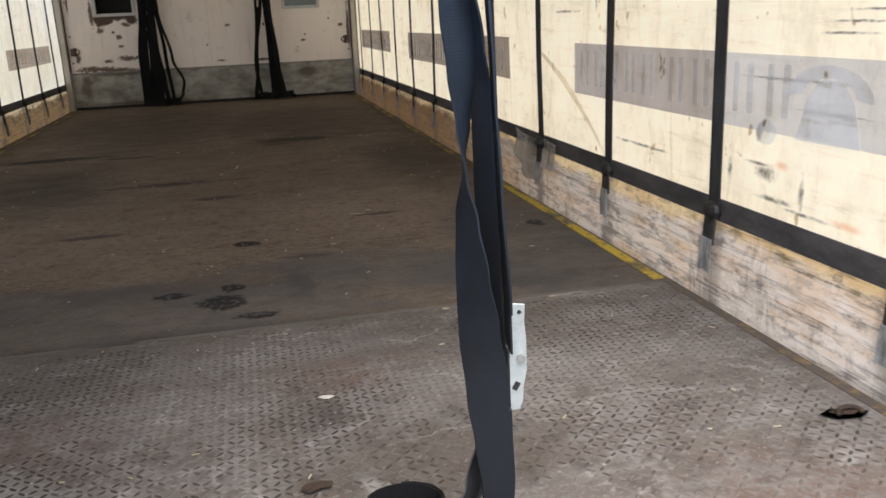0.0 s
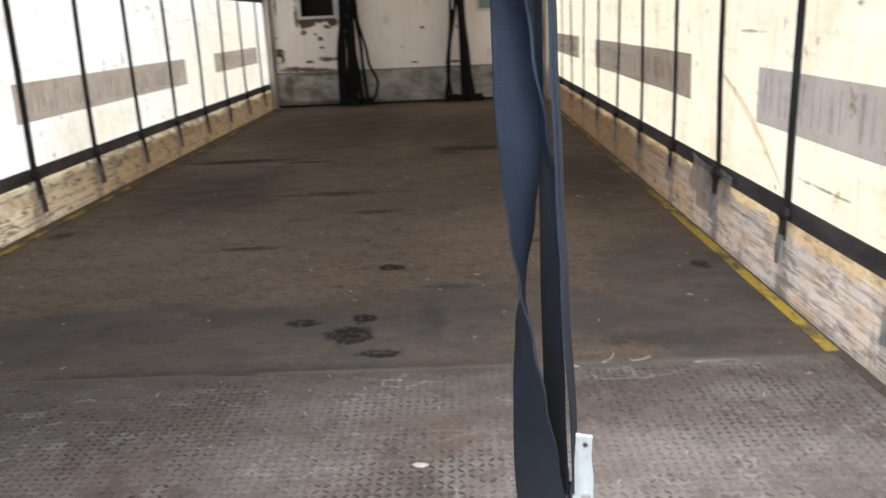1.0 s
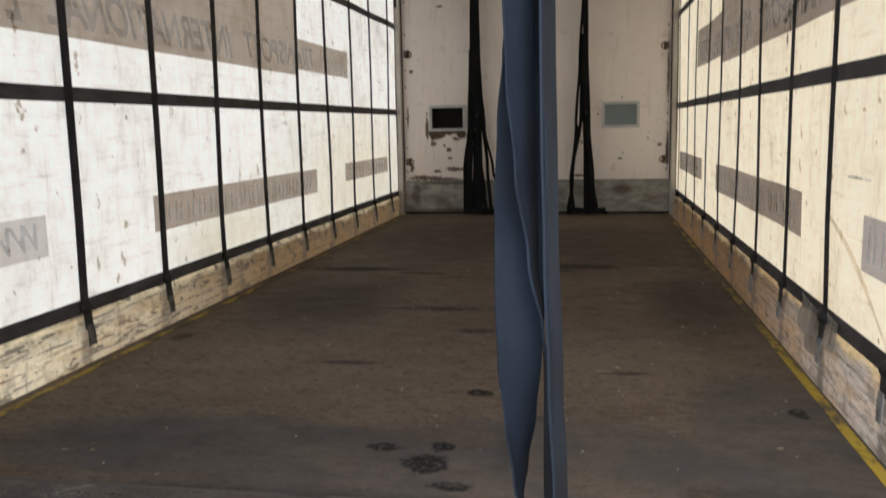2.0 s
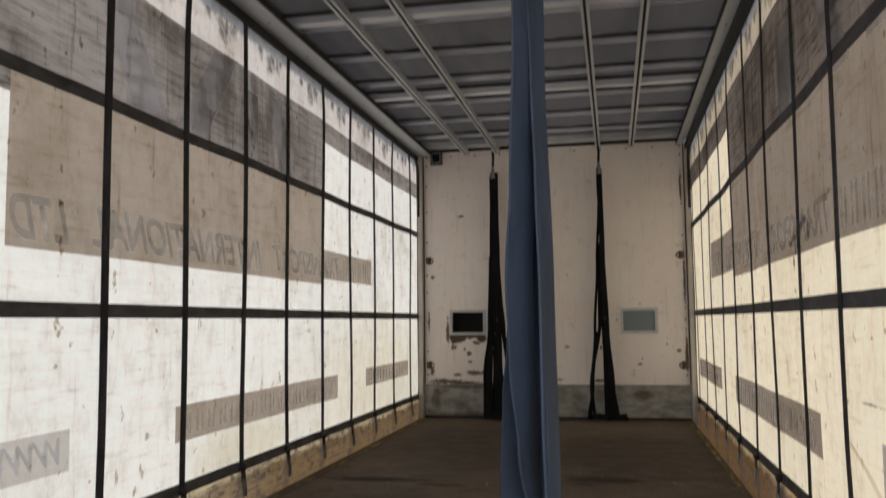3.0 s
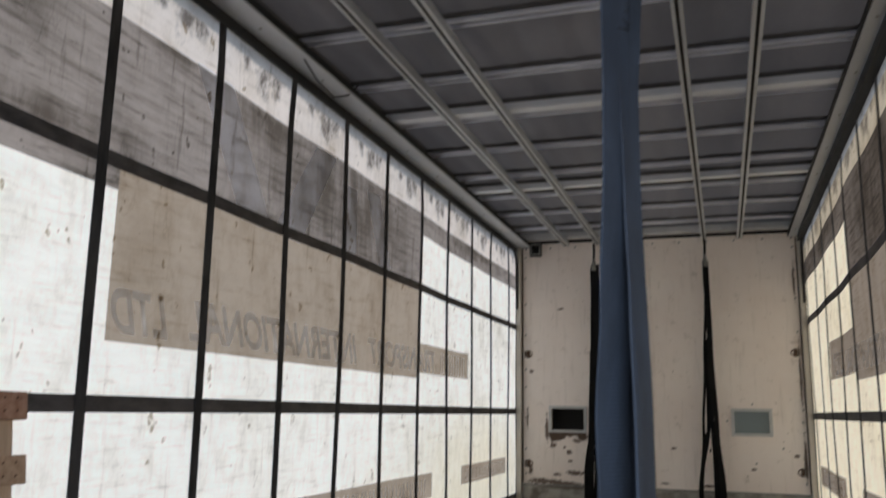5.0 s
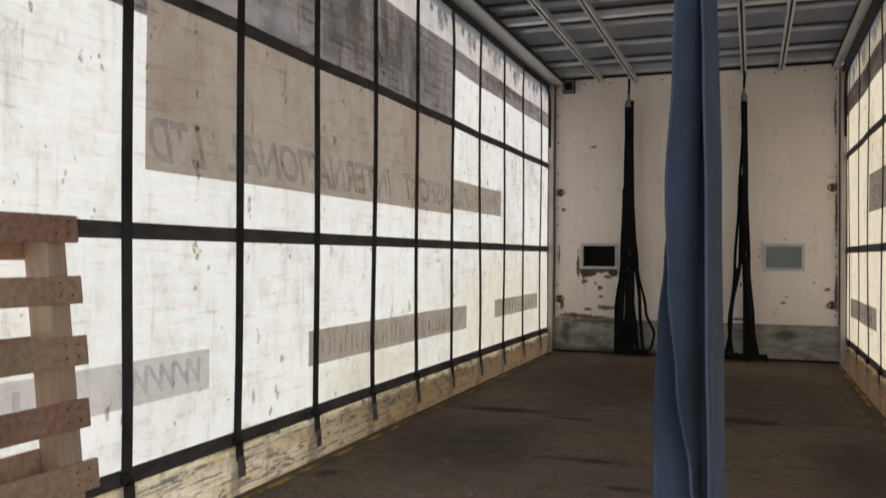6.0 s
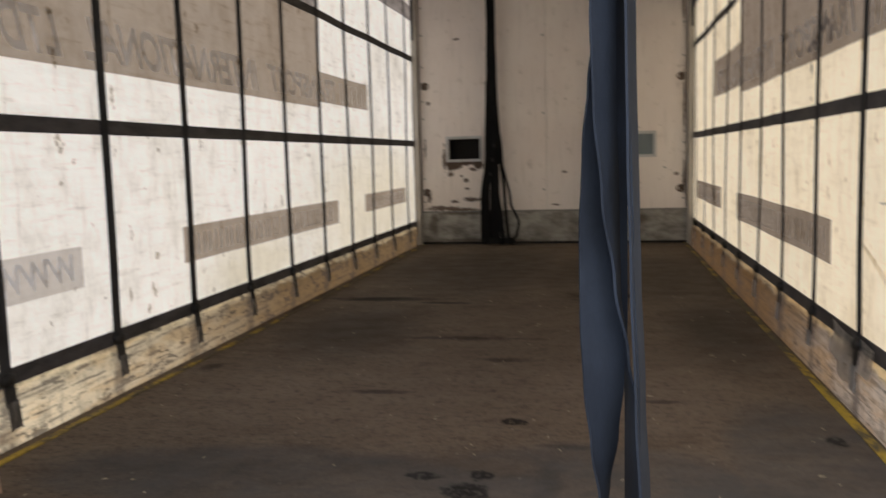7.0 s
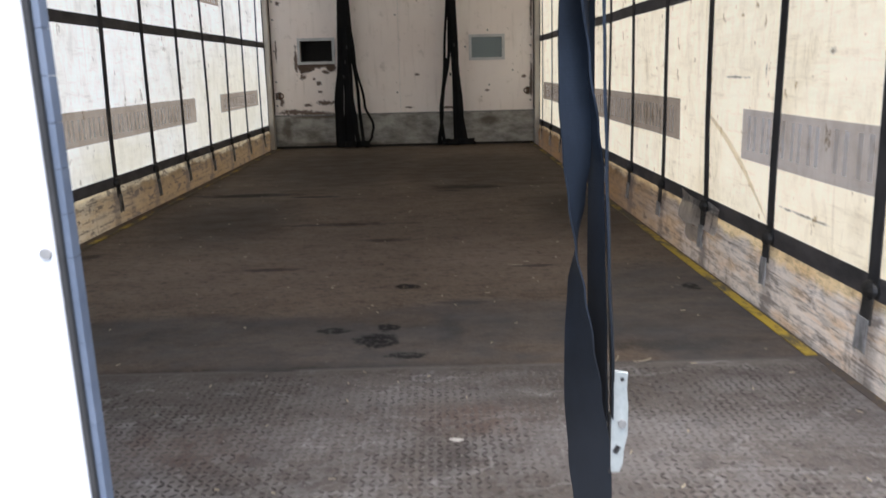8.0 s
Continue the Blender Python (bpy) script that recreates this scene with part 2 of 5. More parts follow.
# ---- materials ----
CREAM, FACE = (0.625, 0.505, 0.325), (0.45, 0.42, 0.35)
cloth_white = curtain_cloth("curtain_white", (0.645, 0.583, 0.475), FACE, first=0.501, low_tint=[((-1.27, 6.6, 0.45), (9, 2.6, 0.75)), ((-1.27, 4.2, 0.3), (9, 1.0, 0.2))])
SCARS = [((1.27, 1.59, 0.332), (9, 0.05, 0.022)), ((1.27, 1.56, 0.281), (9, 0.09, 0.008)), ((1.27, 1.625, 0.348), (9, 0.06, 0.006)), ((1.27, 1.72, 0.325), (9, 0.012, 0.03)),
         ((1.27, 1.54, 0.525), (9, 0.26, 0.0035)), ((1.27, 1.40, 0.470), (9, 0.16, 0.003)), ((1.27, 1.77, 0.47), (9, 0.006, 0.13)), ((1.27, 1.79, 0.66), (9, 0.03, 0.008)),
         ((1.27, 1.38, 0.615), (9, 0.12, 0.004)), ((1.27, 1.34, 0.635), (9, 0.10, 0.004)), ((1.27, 1.30, 0.655), (9, 0.10, 0.0035)), ((1.27, 1.45, 0.27), (9, 0.1, 0.006)),
         ((1.27, 1.62, 0.41), (9, 0.018, 0.02)), ((1.27, 1.47, 0.31), (9, 0.012, 0.05)), ((1.27, 2.15, 0.315), (9, 0.2, 0.006)), ((1.27, 2.72, 0.67), (9, 0.14, 0.006)), ((1.27, 2.48, 0.69), (9, 0.008, 0.03)),
         ((1.27, 2.05, 0.74), (9, 0.03, 0.012)), ((1.27, 3.6, 1.26), (9, 0.05, 0.09)), ((1.27, 4.45, 0.55), (9, 0.05, 0.03)), ((1.27, 2.9, 1.5), (9, 0.01, 0.04))]
SCARS = [((x, y, z - 0.018), radii) for (x, y, z), radii in SCARS]
BLACK_SMEAR = [((1.27, y, z), (9, ry, rz)) for y, z, ry, rz in ((3.72, 1.200, 0.05, 0.016), (3.655, 1.219, 0.05, 0.016), (3.59, 1.238, 0.05, 0.020), (3.53, 1.255, 0.05, 0.018), (3.47, 1.270, 0.045, 0.020),
               (3.41, 1.243, 0.026, 0.030), (3.40, 1.212, 0.030, 0.026), (3.64, 1.172, 0.016, 0.034), (3.68, 1.125, 0.016, 0.030))]
RUSTY = [((1.27, 1.535, 0.336), (9, 0.03, 0.014)), ((1.27, 1.337, 0.257), (9, 0.06, 0.012))]
cloth_cream = curtain_cloth("curtain_cream", CREAM, FACE, first=0.581, marks=SCARS, smears=BLACK_SMEAR[-1:], rusty=RUSTY, soil=(0.50, 0.38, 0.20))
cloth_mauve = curtain_cloth("curtain_print_pale", (0.43, 0.365, 0.285), (0.2, 0.19, 0.18), 0.2, 0.3, marks=SCARS)
cloth_brown = curtain_cloth("curtain_print_brown", (0.262, 0.200, 0.138), (0.17, 0.15, 0.125), 0.4, 0.6)
cloth_dark = curtain_cloth("curtain_print_dark", (0.22, 0.178, 0.142), (0.15, 0.136, 0.118), 0.9, 1.2, 0.9, soil=(0.22, 0.21, 0.19), smoke=[
    ((-1.27, 4.2, 2.0), (9, 1.3, 0.45)), ((-1.27, 3.3, 2.15), (9, 0.5, 0.16)), ((-1.27, 2.0, 1.78), (9, 0.35, 0.08)), ((-1.27, 2.7, 2.22), (9, 0.4, 0.10)), ((-1.27, 6.6, 2.2), (9, 1.4, 0.12))])
cloth_umber = curtain_cloth("curtain_print_umber", (0.190, 0.141, 0.096), (0.13, 0.112, 0.088), 0.5, 0.7, smears=BLACK_SMEAR)
cloth_soot = curtain_cloth("curtain_print_soot", (0.115, 0.086, 0.062), (0.10, 0.088, 0.072), 1.0, 1.5, 0.9, soil=(0.2, 0.2, 0.2), smoke=[
    ((1.27, 4.2, 2.0), (9, 1.6, 0.5)), ((1.27, 2.0, 2.1), (9, 1.0, 0.25)), ((1.27, 6.6, 2.2), (9, 1.4, 0.14))])
cloth_skirt = curtain_cloth("curtain_skirt", (0.60, 0.405, 0.185), (0.46, 0.39, 0.31), 0.6, 0.8, 0.9, ragged=0.95, chafed=(0.66, 0.60, 0.57), under=1.765, thick=0.5, rows=0.45, grime=0.85, far_dim=(0.16, 0.11, 0.065))
cloth_skirt_dirty = curtain_cloth("curtain_skirt_dirty", (0.68, 0.53, 0.30), (0.34, 0.285, 0.205), 0.4, 0.6, 0.9, ragged=1.3, chafed=(0.38, 0.33, 0.27), under=2.277, thick=0.85, rows=0.95, grime=0.6, fade=0.1, far_dim=(0.18, 0.125, 0.075))
cloth_tan = curtain_cloth("curtain_tan", (0.36, 0.28, 0.18), (0.28, 0.25, 0.2), 0.6, 0.7, 0.9, first=0.581)
cloth_fawn = curtain_cloth("curtain_print_fawn", (0.285, 0.228, 0.175), (0.17, 0.15, 0.125), 0.3, 0.4)
cloth_greyed = curtain_cloth("curtain_greyed", (0.51, 0.43, 0.35), (0.3, 0.28, 0.24), 0.5, 0.6, 0.9, first=0.501)
cloth_hem = curtain_cloth("curtain_top_hem", (0.20, 0.185, 0.165), (0.24, 0.23, 0.21), 0.5, 0.9, 0.9, soil=(0.3, 0.28, 0.25))
cloth_ink = curtain_cloth("curtain_lettering", (0.78, 0.81, 0.86), (0.05, 0.05, 0.055), 0.3, 0.3)
cloth_ink_bar = curtain_cloth("curtain_lettering_bar", (0.84, 0.87, 0.91), (0.07, 0.07, 0.075), 0.3, 0.3)
cloth_ink_faint = curtain_cloth("curtain_lettering_faint", (0.80, 0.83, 0.88), (0.05, 0.05, 0.055), 0.5, 0.7)
cloth_sign = curtain_cloth("curtain_sign", (0.86, 0.89, 0.93), (0.06, 0.07, 0.10), 0.6, 0.7)
cloth_smear = curtain_cloth("curtain_smear", (0.80, 0.75, 0.68), (0.12, 0.10, 0.07), 0.9, 0.9)
cloth_emblem = curtain_cloth("curtain_emblem", (0.84, 0.87, 0.93), (0.07, 0.075, 0.085), 0.3, 0.5)
strap_black = webbing("black_webbing", (0.026, 0.026, 0.028), (0.085, 0.083, 0.084))
band_black = surface("scuffed_black_band", (0.022, 0.022, 0.024), (0.13, 0.118, 0.118), 7, 60, 0.7, 0.0, 0.3, (1, 1, 3))
tail_black = surface("rubbed_black_webbing", (0.012, 0.012, 0.012), (0.07, 0.063, 0.056), 30, 160, 0.8, 0.0, 0.4, (1, 1.4, 0.6))
hook_grey = surface("dusty_hook", (0.10, 0.10, 0.10), (0.52, 0.51, 0.50), 24, 160, 0.7, 0.1, 0.4, (1, 1.6, 0.7))
hook_dark = surface("grimy_hook", (0.03, 0.028, 0.025), (0.30, 0.28, 0.25), 28, 160, 0.75, 0.1, 0.4, (1, 1.6, 0.7))
strap_navy = webbing("navy_webbing", (0.0068, 0.0100, 0.0160), (0.0220, 0.0320, 0.0495), darkened=0.8)
rope_black = webbing("old_black_webbing", (0.004, 0.004, 0.005), (0.012, 0.012, 0.013), rough=0.9)
steel = surface("galvanised_steel", (0.42, 0.43, 0.42), (0.62, 0.62, 0.60), 25, 200, 0.42, 0.6)
bright_steel = surface("zinc_plate", (0.31, 0.34, 0.335), (0.46, 0.49, 0.475), 60, 300, 0.35, 0.35)
chrome = surface("chrome", (0.75, 0.76, 0.78), (0.88, 0.88, 0.9), 40, 200, 0.2, 0.9, 0.05)
dull_steel = surface("stained_steel", (0.13, 0.13, 0.13), (0.34, 0.33, 0.31), 16, 120, 0.6, 0.3)
patch_cloth = curtain_cloth("curtain_patch", (0.33, 0.31, 0.29), (0.60, 0.585, 0.56), 1.0, 1.3, 0.9, soil=(0.2, 0.2, 0.2))
black_steel = surface("black_steel", (0.01, 0.01, 0.01), (0.03, 0.028, 0.026), 20, 120, 0.55, 0.1)
alu = surface("aluminium", (0.50, 0.515, 0.54), (0.66, 0.675, 0.70), 5, 90, 0.45, 0.35, 0.1, (1, 0.3, 1))
alu_beam = surface("roof_beam_metal", (0.70, 0.735, 0.80), (0.86, 0.88, 0.93), 4, 70, 0.5, 0.25, 0.1, (0.4, 1, 1))
bow_metal = surface("roof_bow_metal", (0.46, 0.48, 0.56), (0.74, 0.76, 0.84), 7, 70, 0.45, 0.3, 0.1, (0.35, 1, 1))
roof_skin = surface("roof_sheet", (0.065, 0.061, 0.059), (0.130, 0.122, 0.117), 2.6, 40, 0.62, 0.0, 0.3, (1, 0.35, 1))
rubber = surface("rubber", (0.012, 0.012, 0.012), (0.03, 0.03, 0.03), 20, 150, 0.7)
seal_grey = surface("grey_seal", (0.085, 0.108, 0.15), (0.15, 0.18, 0.235), 12, 120, 0.6)
white_paint = surface("white_door_paint", (0.74, 0.75, 0.76), (0.82, 0.82, 0.82), 3, 60, 0.4, 0.0, 0.05)
frame_grey = surface("grey_window_frame", (0.42, 0.42, 0.425), (0.60, 0.595, 0.59), 9, 80, 0.5, 0.2)
post_paint = surface("scuffed_grey_paint", (0.40, 0.37, 0.33), (0.62, 0.58, 0.52), 6, 60, 0.6, 0.0, 0.3, (1, 1, 0.4))
asphalt = surface("asphalt", (0.10, 0.10, 0.098), (0.17, 0.168, 0.16), 1.5, 160, 0.9, 0.0, 0.6)
rust_brown = surface("rust", (0.06, 0.028, 0.016), (0.16, 0.075, 0.04), 30, 140, 0.85, 0.1, 0.6)
rust_dark = surface("dark_rust", (0.02, 0.014, 0.010), (0.07, 0.045, 0.03), 40, 160, 0.8, 0.2, 0.5)
pocket_rust = surface("dusty_rust", (0.05, 0.036, 0.03), (0.13, 0.10, 0.085), 40, 160, 0.8, 0.1, 0.5)
red_paint = surface("red_marker_paint", (0.30, 0.05, 0.03), (0.42, 0.14, 0.09), 40, 160, 0.7)
paper_white = surface("paper", (0.45, 0.43, 0.40), (0.62, 0.60, 0.57), 60, 200, 0.8)
straw = surface("straw", (0.30, 0.25, 0.17), (0.45, 0.4, 0.3), 40, 200, 0.8)
# near-black painted in for shade in gaps, slots and holes; also the foot strip
void_black = surface("dark_cavity", (0.006, 0.005, 0.005), (0.014, 0.012, 0.011), 8, 60, 0.8)
bracket_rust = surface("rusted_bracket", (0.05, 0.035, 0.025), (0.24, 0.20, 0.16), 34, 160, 0.75, 0.1, 0.5)
lens_black = surface("dark_lens", (0.01, 0.01, 0.012), (0.02, 0.02, 0.022), 10, 60, 0.15, 0.0, 0.02)


def timber(name, c1, c2, along="Y"):
    k = Nodes(name)
    st = {"Y": (9, 0.7, 9), "Z": (9, 9, 0.7)}[along]
    g, f, big = k.noise(5, 7, 0.65, st), k.noise(90, 3, 0.6, st), k.noise(3, 3, 0.5)
    c = k.mix(k.ramp(g, 0.3, 0.7), c1, c2)
    c = k.mix(k.math("MULTIPLY", k.ramp(big, 0.5, 0.8), 0.45), c, (0.10, 0.08, 0.06))
    knot = k.noise(11, 1, 0.4, (1, 0.7, 1), shift=(2, 6, 1))
    c = k.mix(k.math("MULTIPLY", k.ramp(knot, 0.73, 0.78), 0.8), c, (0.07, 0.045, 0.03))
    return k.done(c, 0.75, 0.0, k.bump(k.math("ADD", g, f), 0.4, 0.002), 0.25)


pallet_board = timber("pallet_timber", (0.45, 0.30, 0.195), (0.63, 0.445, 0.305))
pallet_red = timber("pallet_timber_reddish", (0.36, 0.19, 0.125), (0.52, 0.33, 0.235))
pallet_bearer = timber("pallet_bearer_timber", (0.50, 0.36, 0.245), (0.67, 0.51, 0.365), "Z")


def bed_floor():
    k = Nodes("timber_bed")
    k.pos = k.vec("ADD", k.pos, (-0.028, 0.043, 0))
    big, mid, fine = k.noise(0.9, 5, 0.6), k.noise(5, 6, 0.65, (1, 1.6, 1)), k.noise(70, 4, 0.7)
    grain = k.noise(6, 5, 0.6, (0.8, 2.4, 1))
    c = k.mix(k.ramp(big, 0.3, 0.7), (0.118, 0.092, 0.070), (0.166, 0.131, 0.101))
    c = k.mix(k.math("MULTIPLY", k.ramp(mid, 0.5, 0.75), 0.55), c, (0.066, 0.053, 0.044))
    c = k.mix(k.math("MULTIPLY", k.ramp(grain, 0.55, 0.75), 0.3), c, (0.14, 0.115, 0.095))
    worn = k.noise(2.4, 8, 0.72, (1, 2.2, 1), shift=(6, 1, 0))
    c = k.mix(k.math("MULTIPLY", k.ramp(worn, 0.5, 0.68), 0.5), c, (0.155, 0.120, 0.096))
    pit = k.noise(21, 6, 0.75, (1, 1.4, 1), shift=(3, 9, 0))
    c = k.mix(k.math("MULTIPLY", k.ramp(pit, 0.55, 0.68), 0.55), c, (0.030, 0.025, 0.021))
    # lighter brown zone across the bed, about y 2.2 to 4
    lighter_zone = k.blots([((-0.4, 3.1, 0), (0.9, 0.9, 9)), ((0.5, 3.1, 0), (0.6, 0.7, 9))], 0.5, 2.2, 0.9)
    c = k.mix(k.math("MULTIPLY", lighter_zone, 0.6), c, (0.205, 0.165, 0.134))
    tread = k.ramp(k.noise(55, 3, 0.6, shift=(1, 6, 0)), 0.38, 0.52, 0.25, 1.0)
    prints = k.blots([((0.105, 2.15, 0), (0.07, 0.075, 9)), ((0.13, 2.26, 0), (0.035, 0.04, 9)), ((0.19, 2.02, 0), (0.06, 0.03, 9)), ((-0.02, 2.24, 0), (0.055, 0.03, 9)),
                      ((1.08, 2.62, 0), (0.035, 0.05, 9)), ((0.164, 2.71, 0), (0.05, 0.04, 9))], 0.7, 22, 0.4)
    c = k.mix(k.math("MULTIPLY", k.math("MULTIPLY", prints, tread), 0.9), c, (0.012, 0.010, 0.010))
    dark = k.blots([
        ((0.30, 2.25, 0), (0.05, 0.2, 9)), ((0.34, 2.50, 0), (0.12, 0.03, 9)), ((-0.2, 3.9, 0), (0.4, 0.05, 9)),
        ((-1.12, 3.3, 0), (0.06, 0.08, 9)), ((0.62, 2.97, 0), (0.11, 0.03, 9)), ((-0.1, 1.94, 0), (0.7, 0.025, 9)),
        ((-0.35, 3.0, 0), (0.16, 0.04, 9)), ((0.9, 2.05, 0), (0.28, 0.08, 9)), ((0.05, 3.5, 0), (0.14, 0.05, 9)),
    ], 0.75, 17, 0.8)
    c = k.mix(k.math("MULTIPLY", dark, 0.6), c, (0.020, 0.017, 0.015))
    oil = k.blots([((0.447, 5.10, 0), (0.26, 0.13, 9)), ((0.34, 4.95, 0), (0.1, 0.04, 9)), ((-0.84, 4.94, 0), (0.45, 0.10, 9)), ((-0.45, 4.82, 0), (0.2, 0.04, 9))], 0.8, 8, 0.7)
    c = k.mix(k.math("MULTIPLY", oil, 0.72), c, (0.022, 0.018, 0.016))
    gouge = k.ramp(k.noise(4.2, 7, 0.75, (0.7, 3.2, 1), shift=(9, 9, 0)), 0.56, 0.70)
    c = k.mix(k.math("MULTIPLY", gouge, 0.3), c, (0.045, 0.037, 0.032))
    c = k.mix(k.math("MULTIPLY", k.ramp(fine, 0.55, 0.8), 0.35), c, (0.17, 0.14, 0.118))
    grit = k.noise(95, 3, 0.6, shift=(2, 2, 5))
    c = k.mix(k.math("MULTIPLY", k.ramp(grit, 0.5, 0.68), 0.45), c, (0.21, 0.185, 0.165))
    c = k.mix(k.math("MULTIPLY", k.ramp(k.noise(24, 5, 0.6, (1, 1.5, 1), shift=(7, 3, 5)), 0.52, 0.66), 0.5), c, (0.058, 0.047, 0.040))
    c = k.mix(k.math("MULTIPLY", k.ramp(k.noise(42, 4, 0.6, (1, 1.2, 1), shift=(4, 8, 2)), 0.52, 0.64), 0.45), c, (0.062, 0.050, 0.042))
    c = k.mix(k.math("MULTIPLY", k.ramp(k.noise(15, 5, 0.62, (1, 1.6, 1), shift=(1, 1, 7)), 0.53, 0.66), 0.4), c, (0.20, 0.165, 0.135))
    grease = k.blots([((0.75, 2.2, 0), (0.4, 0.3, 9)), ((0.1, 2.3, 0), (0.6, 0.22, 9)), ((-0.7, 2.25, 0), (0.5, 0.2, 9)), ((0.2, 1.96, 0), (1.2, 0.04, 9))], 0.9, 7, 0.95)
    c = k.mix(k.math("MULTIPLY", grease, 0.45), c, (0.045, 0.042, 0.040))
    c = k.mix(k.math("MULTIPLY", k.math("MULTIPLY", prints, tread), 0.8), c, (0.014, 0.012, 0.011))
    c = k.mix(k.math("MULTIPLY", dark, 0.45), c, (0.024, 0.020, 0.018))
    c = k.mix(k.math("MULTIPLY", oil, 0.45), c, (0.024, 0.020, 0.018))
    speck = k.ramp(k.noise(38, 1, 0.4), 0.77, 0.8)
    c = k.mix(k.math("MULTIPLY", speck, 0.6), c, (0.34, 0.31, 0.27))
    c = k.mix(1.0, c, (1.07, 1.035, 0.995), "MULTIPLY")
    # a greasy grey stretch before the plate, with a paler swept spot in it
    grey = k.blots([((0.43, 2.24, 0), (0.46, 0.33, 9)), ((-0.45, 2.18, 0), (0.75, 0.27, 9)), ((0.02, 2.1, 0), (0.5, 0.28, 9)), ((1.0, 2.35, 0), (0.28, 0.75, 9))], 0.14, 3.5, 0.3)
    swept = k.blots([((0.17, 2.33, 0), (0.15, 0.10, 9)), ((0.55, 2.06, 0), (0.2, 0.08, 9)), ((-0.7, 1.98, 0), (0.4, 0.05, 9))], 0.5, 6, 0.8)
    grey = k.math("MULTIPLY", grey, k.math("SUBTRACT", 1.0, k.math("MULTIPLY", swept, 0.7)))
    c = k.mix(k.math("MULTIPLY", grey, k.ramp(k.noise(5, 6, 0.7, (1, 1.6, 1), shift=(2, 7, 3)), 0.3, 0.65, 0.8, 0.4)), c, (0.072, 0.073, 0.075))
    # far floor colour darkened in big patches, painting in the dimmer light there
    dimmed = k.blots([((-0.5, 6.4, 0), (1.0, 1.9, 9)), ((0.6, 6.0, 0), (0.9, 1.6, 9)), ((-0.75, 4.1, 0), (0.5, 0.9, 9)), ((0.95, 4.2, 0), (0.3, 1.1, 9))], 0.35, 1.6, 0.7)
    c = k.mix(k.math("MULTIPLY", dimmed, 0.7), c, (0.052, 0.042, 0.034))
    c = k.mix(k.math("MULTIPLY", oil, 0.75), c, (0.018, 0.015, 0.013))
    c = k.mix(k.math("MULTIPLY", k.math("MULTIPLY", prints, tread), 0.85), c, (0.010, 0.009, 0.009))
    return k.done(c, k.ramp(mid, 0.3, 0.7, 0.65, 0.9), 0.0, k.bump(k.math("ADD", fine, mid), 0.35, 0.003), 0.12)


def tread_plate(name, lo, hi, worn):
    k = Nodes(name)
    k.pos = k.vec("ADD", k.pos, (-0.028, 0.040, 0))
    big, mid, fine = k.noise(1.6, 6, 0.65), k.noise(7, 6, 0.65), k.noise(90, 3, 0.65)
    c = k.mix(k.ramp(big, 0.3, 0.7), lo, hi)
    c = k.mix(k.math("MULTIPLY", k.ramp(mid, 0.52, 0.75), 0.6), c, worn)
    blotch, crust = k.noise(22, 5, 0.6, shift=(1, 3, 0)), k.noise(55, 4, 0.6, (1, 1.4, 1), shift=(6, 2, 0))
    c = k.mix(k.math("MULTIPLY", k.ramp(blotch, 0.50, 0.64), 0.75), c, (0.058, 0.051, 0.047))
    c = k.mix(k.math("MULTIPLY", k.ramp(crust, 0.54, 0.66), 0.65), c, (0.235, 0.224, 0.220))
    rust = k.blots([((0.35, 1.62, 0), (0.2, 0.16, 9)), ((-0.25, 1.5, 0), (0.3, 0.2, 9)), ((0.0, 1.1, 0), (0.35, 0.16, 9)),
                    ((0.9, 1.0, 0), (0.3, 0.2, 9)), ((-0.9, 1.3, 0), (0.4, 0.3, 9))], 0.6, 7, 0.9)
    c = k.mix(k.math("MULTIPLY", rust, 0.55), c, (0.10, 0.060, 0.042))
    scuff = k.noise(13, 6, 0.65, (1, 1.3, 1), shift=(4, 2, 0))
    c = k.mix(k.math("MULTIPLY", k.ramp(scuff, 0.52, 0.66), 0.5), c, (0.20, 0.192, 0.190))
    grime = k.noise(6, 6, 0.65, (1.4, 1, 1), shift=(8, 3, 0))
    c = k.mix(k.math("MULTIPLY", k.ramp(grime, 0.54, 0.68), 0.6), c, (0.062, 0.056, 0.053))
    swirl = k.math("ABSOLUTE", k.math("SUBTRACT", k.noise(3.4, 5, 0.6, (1, 1.2, 1), shift=(1, 7, 0)), 0.5))
    c = k.mix(k.math("MULTIPLY", k.ramp(swirl, 0.0, 0.045, 1.0, 0.0), 0.3), c, (0.24, 0.235, 0.237))
    muck = k.blots([((-0.2, 1.905, 0), (1.6, 0.13, 9)), ((-0.5, 1.76, 0), (0.9, 0.2, 9)), ((0.7, 1.80, 0), (0.6, 0.12, 9)), ((0.5, 1.72, 0), (0.5, 0.10, 9)), ((0.45, 1.25, 0), (0.28, 0.2, 9)), ((0.2, 1.0, 0), (0.35, 0.15, 9))], 0.7, 7, 0.95)
    c = k.mix(k.math("MULTIPLY", muck, 0.8), c, (0.072, 0.060, 0.050))
    dust = k.blots([((0.75, 1.55, 0), (0.42, 0.12, 9)), ((0.2, 1.73, 0), (0.5, 0.07, 9)), ((0.95, 1.76, 0), (0.2, 0.08, 9)),
                    ((0.62, 1.40, 0), (0.16, 0.10, 9))], 0.7, 6, 0.9)
    c = k.mix(k.math("MULTIPLY", dust, 0.3), c, (0.28, 0.272, 0.27))
    pale = k.blots([((-0.75, 1.45, 0), (0.6, 0.3, 9)), ((-0.3, 1.25, 0), (0.4, 0.2, 9))], 0.6, 5, 0.9)
    c = k.mix(k.math("MULTIPLY", pale, 0.7), c, (0.225, 0.213, 0.207))
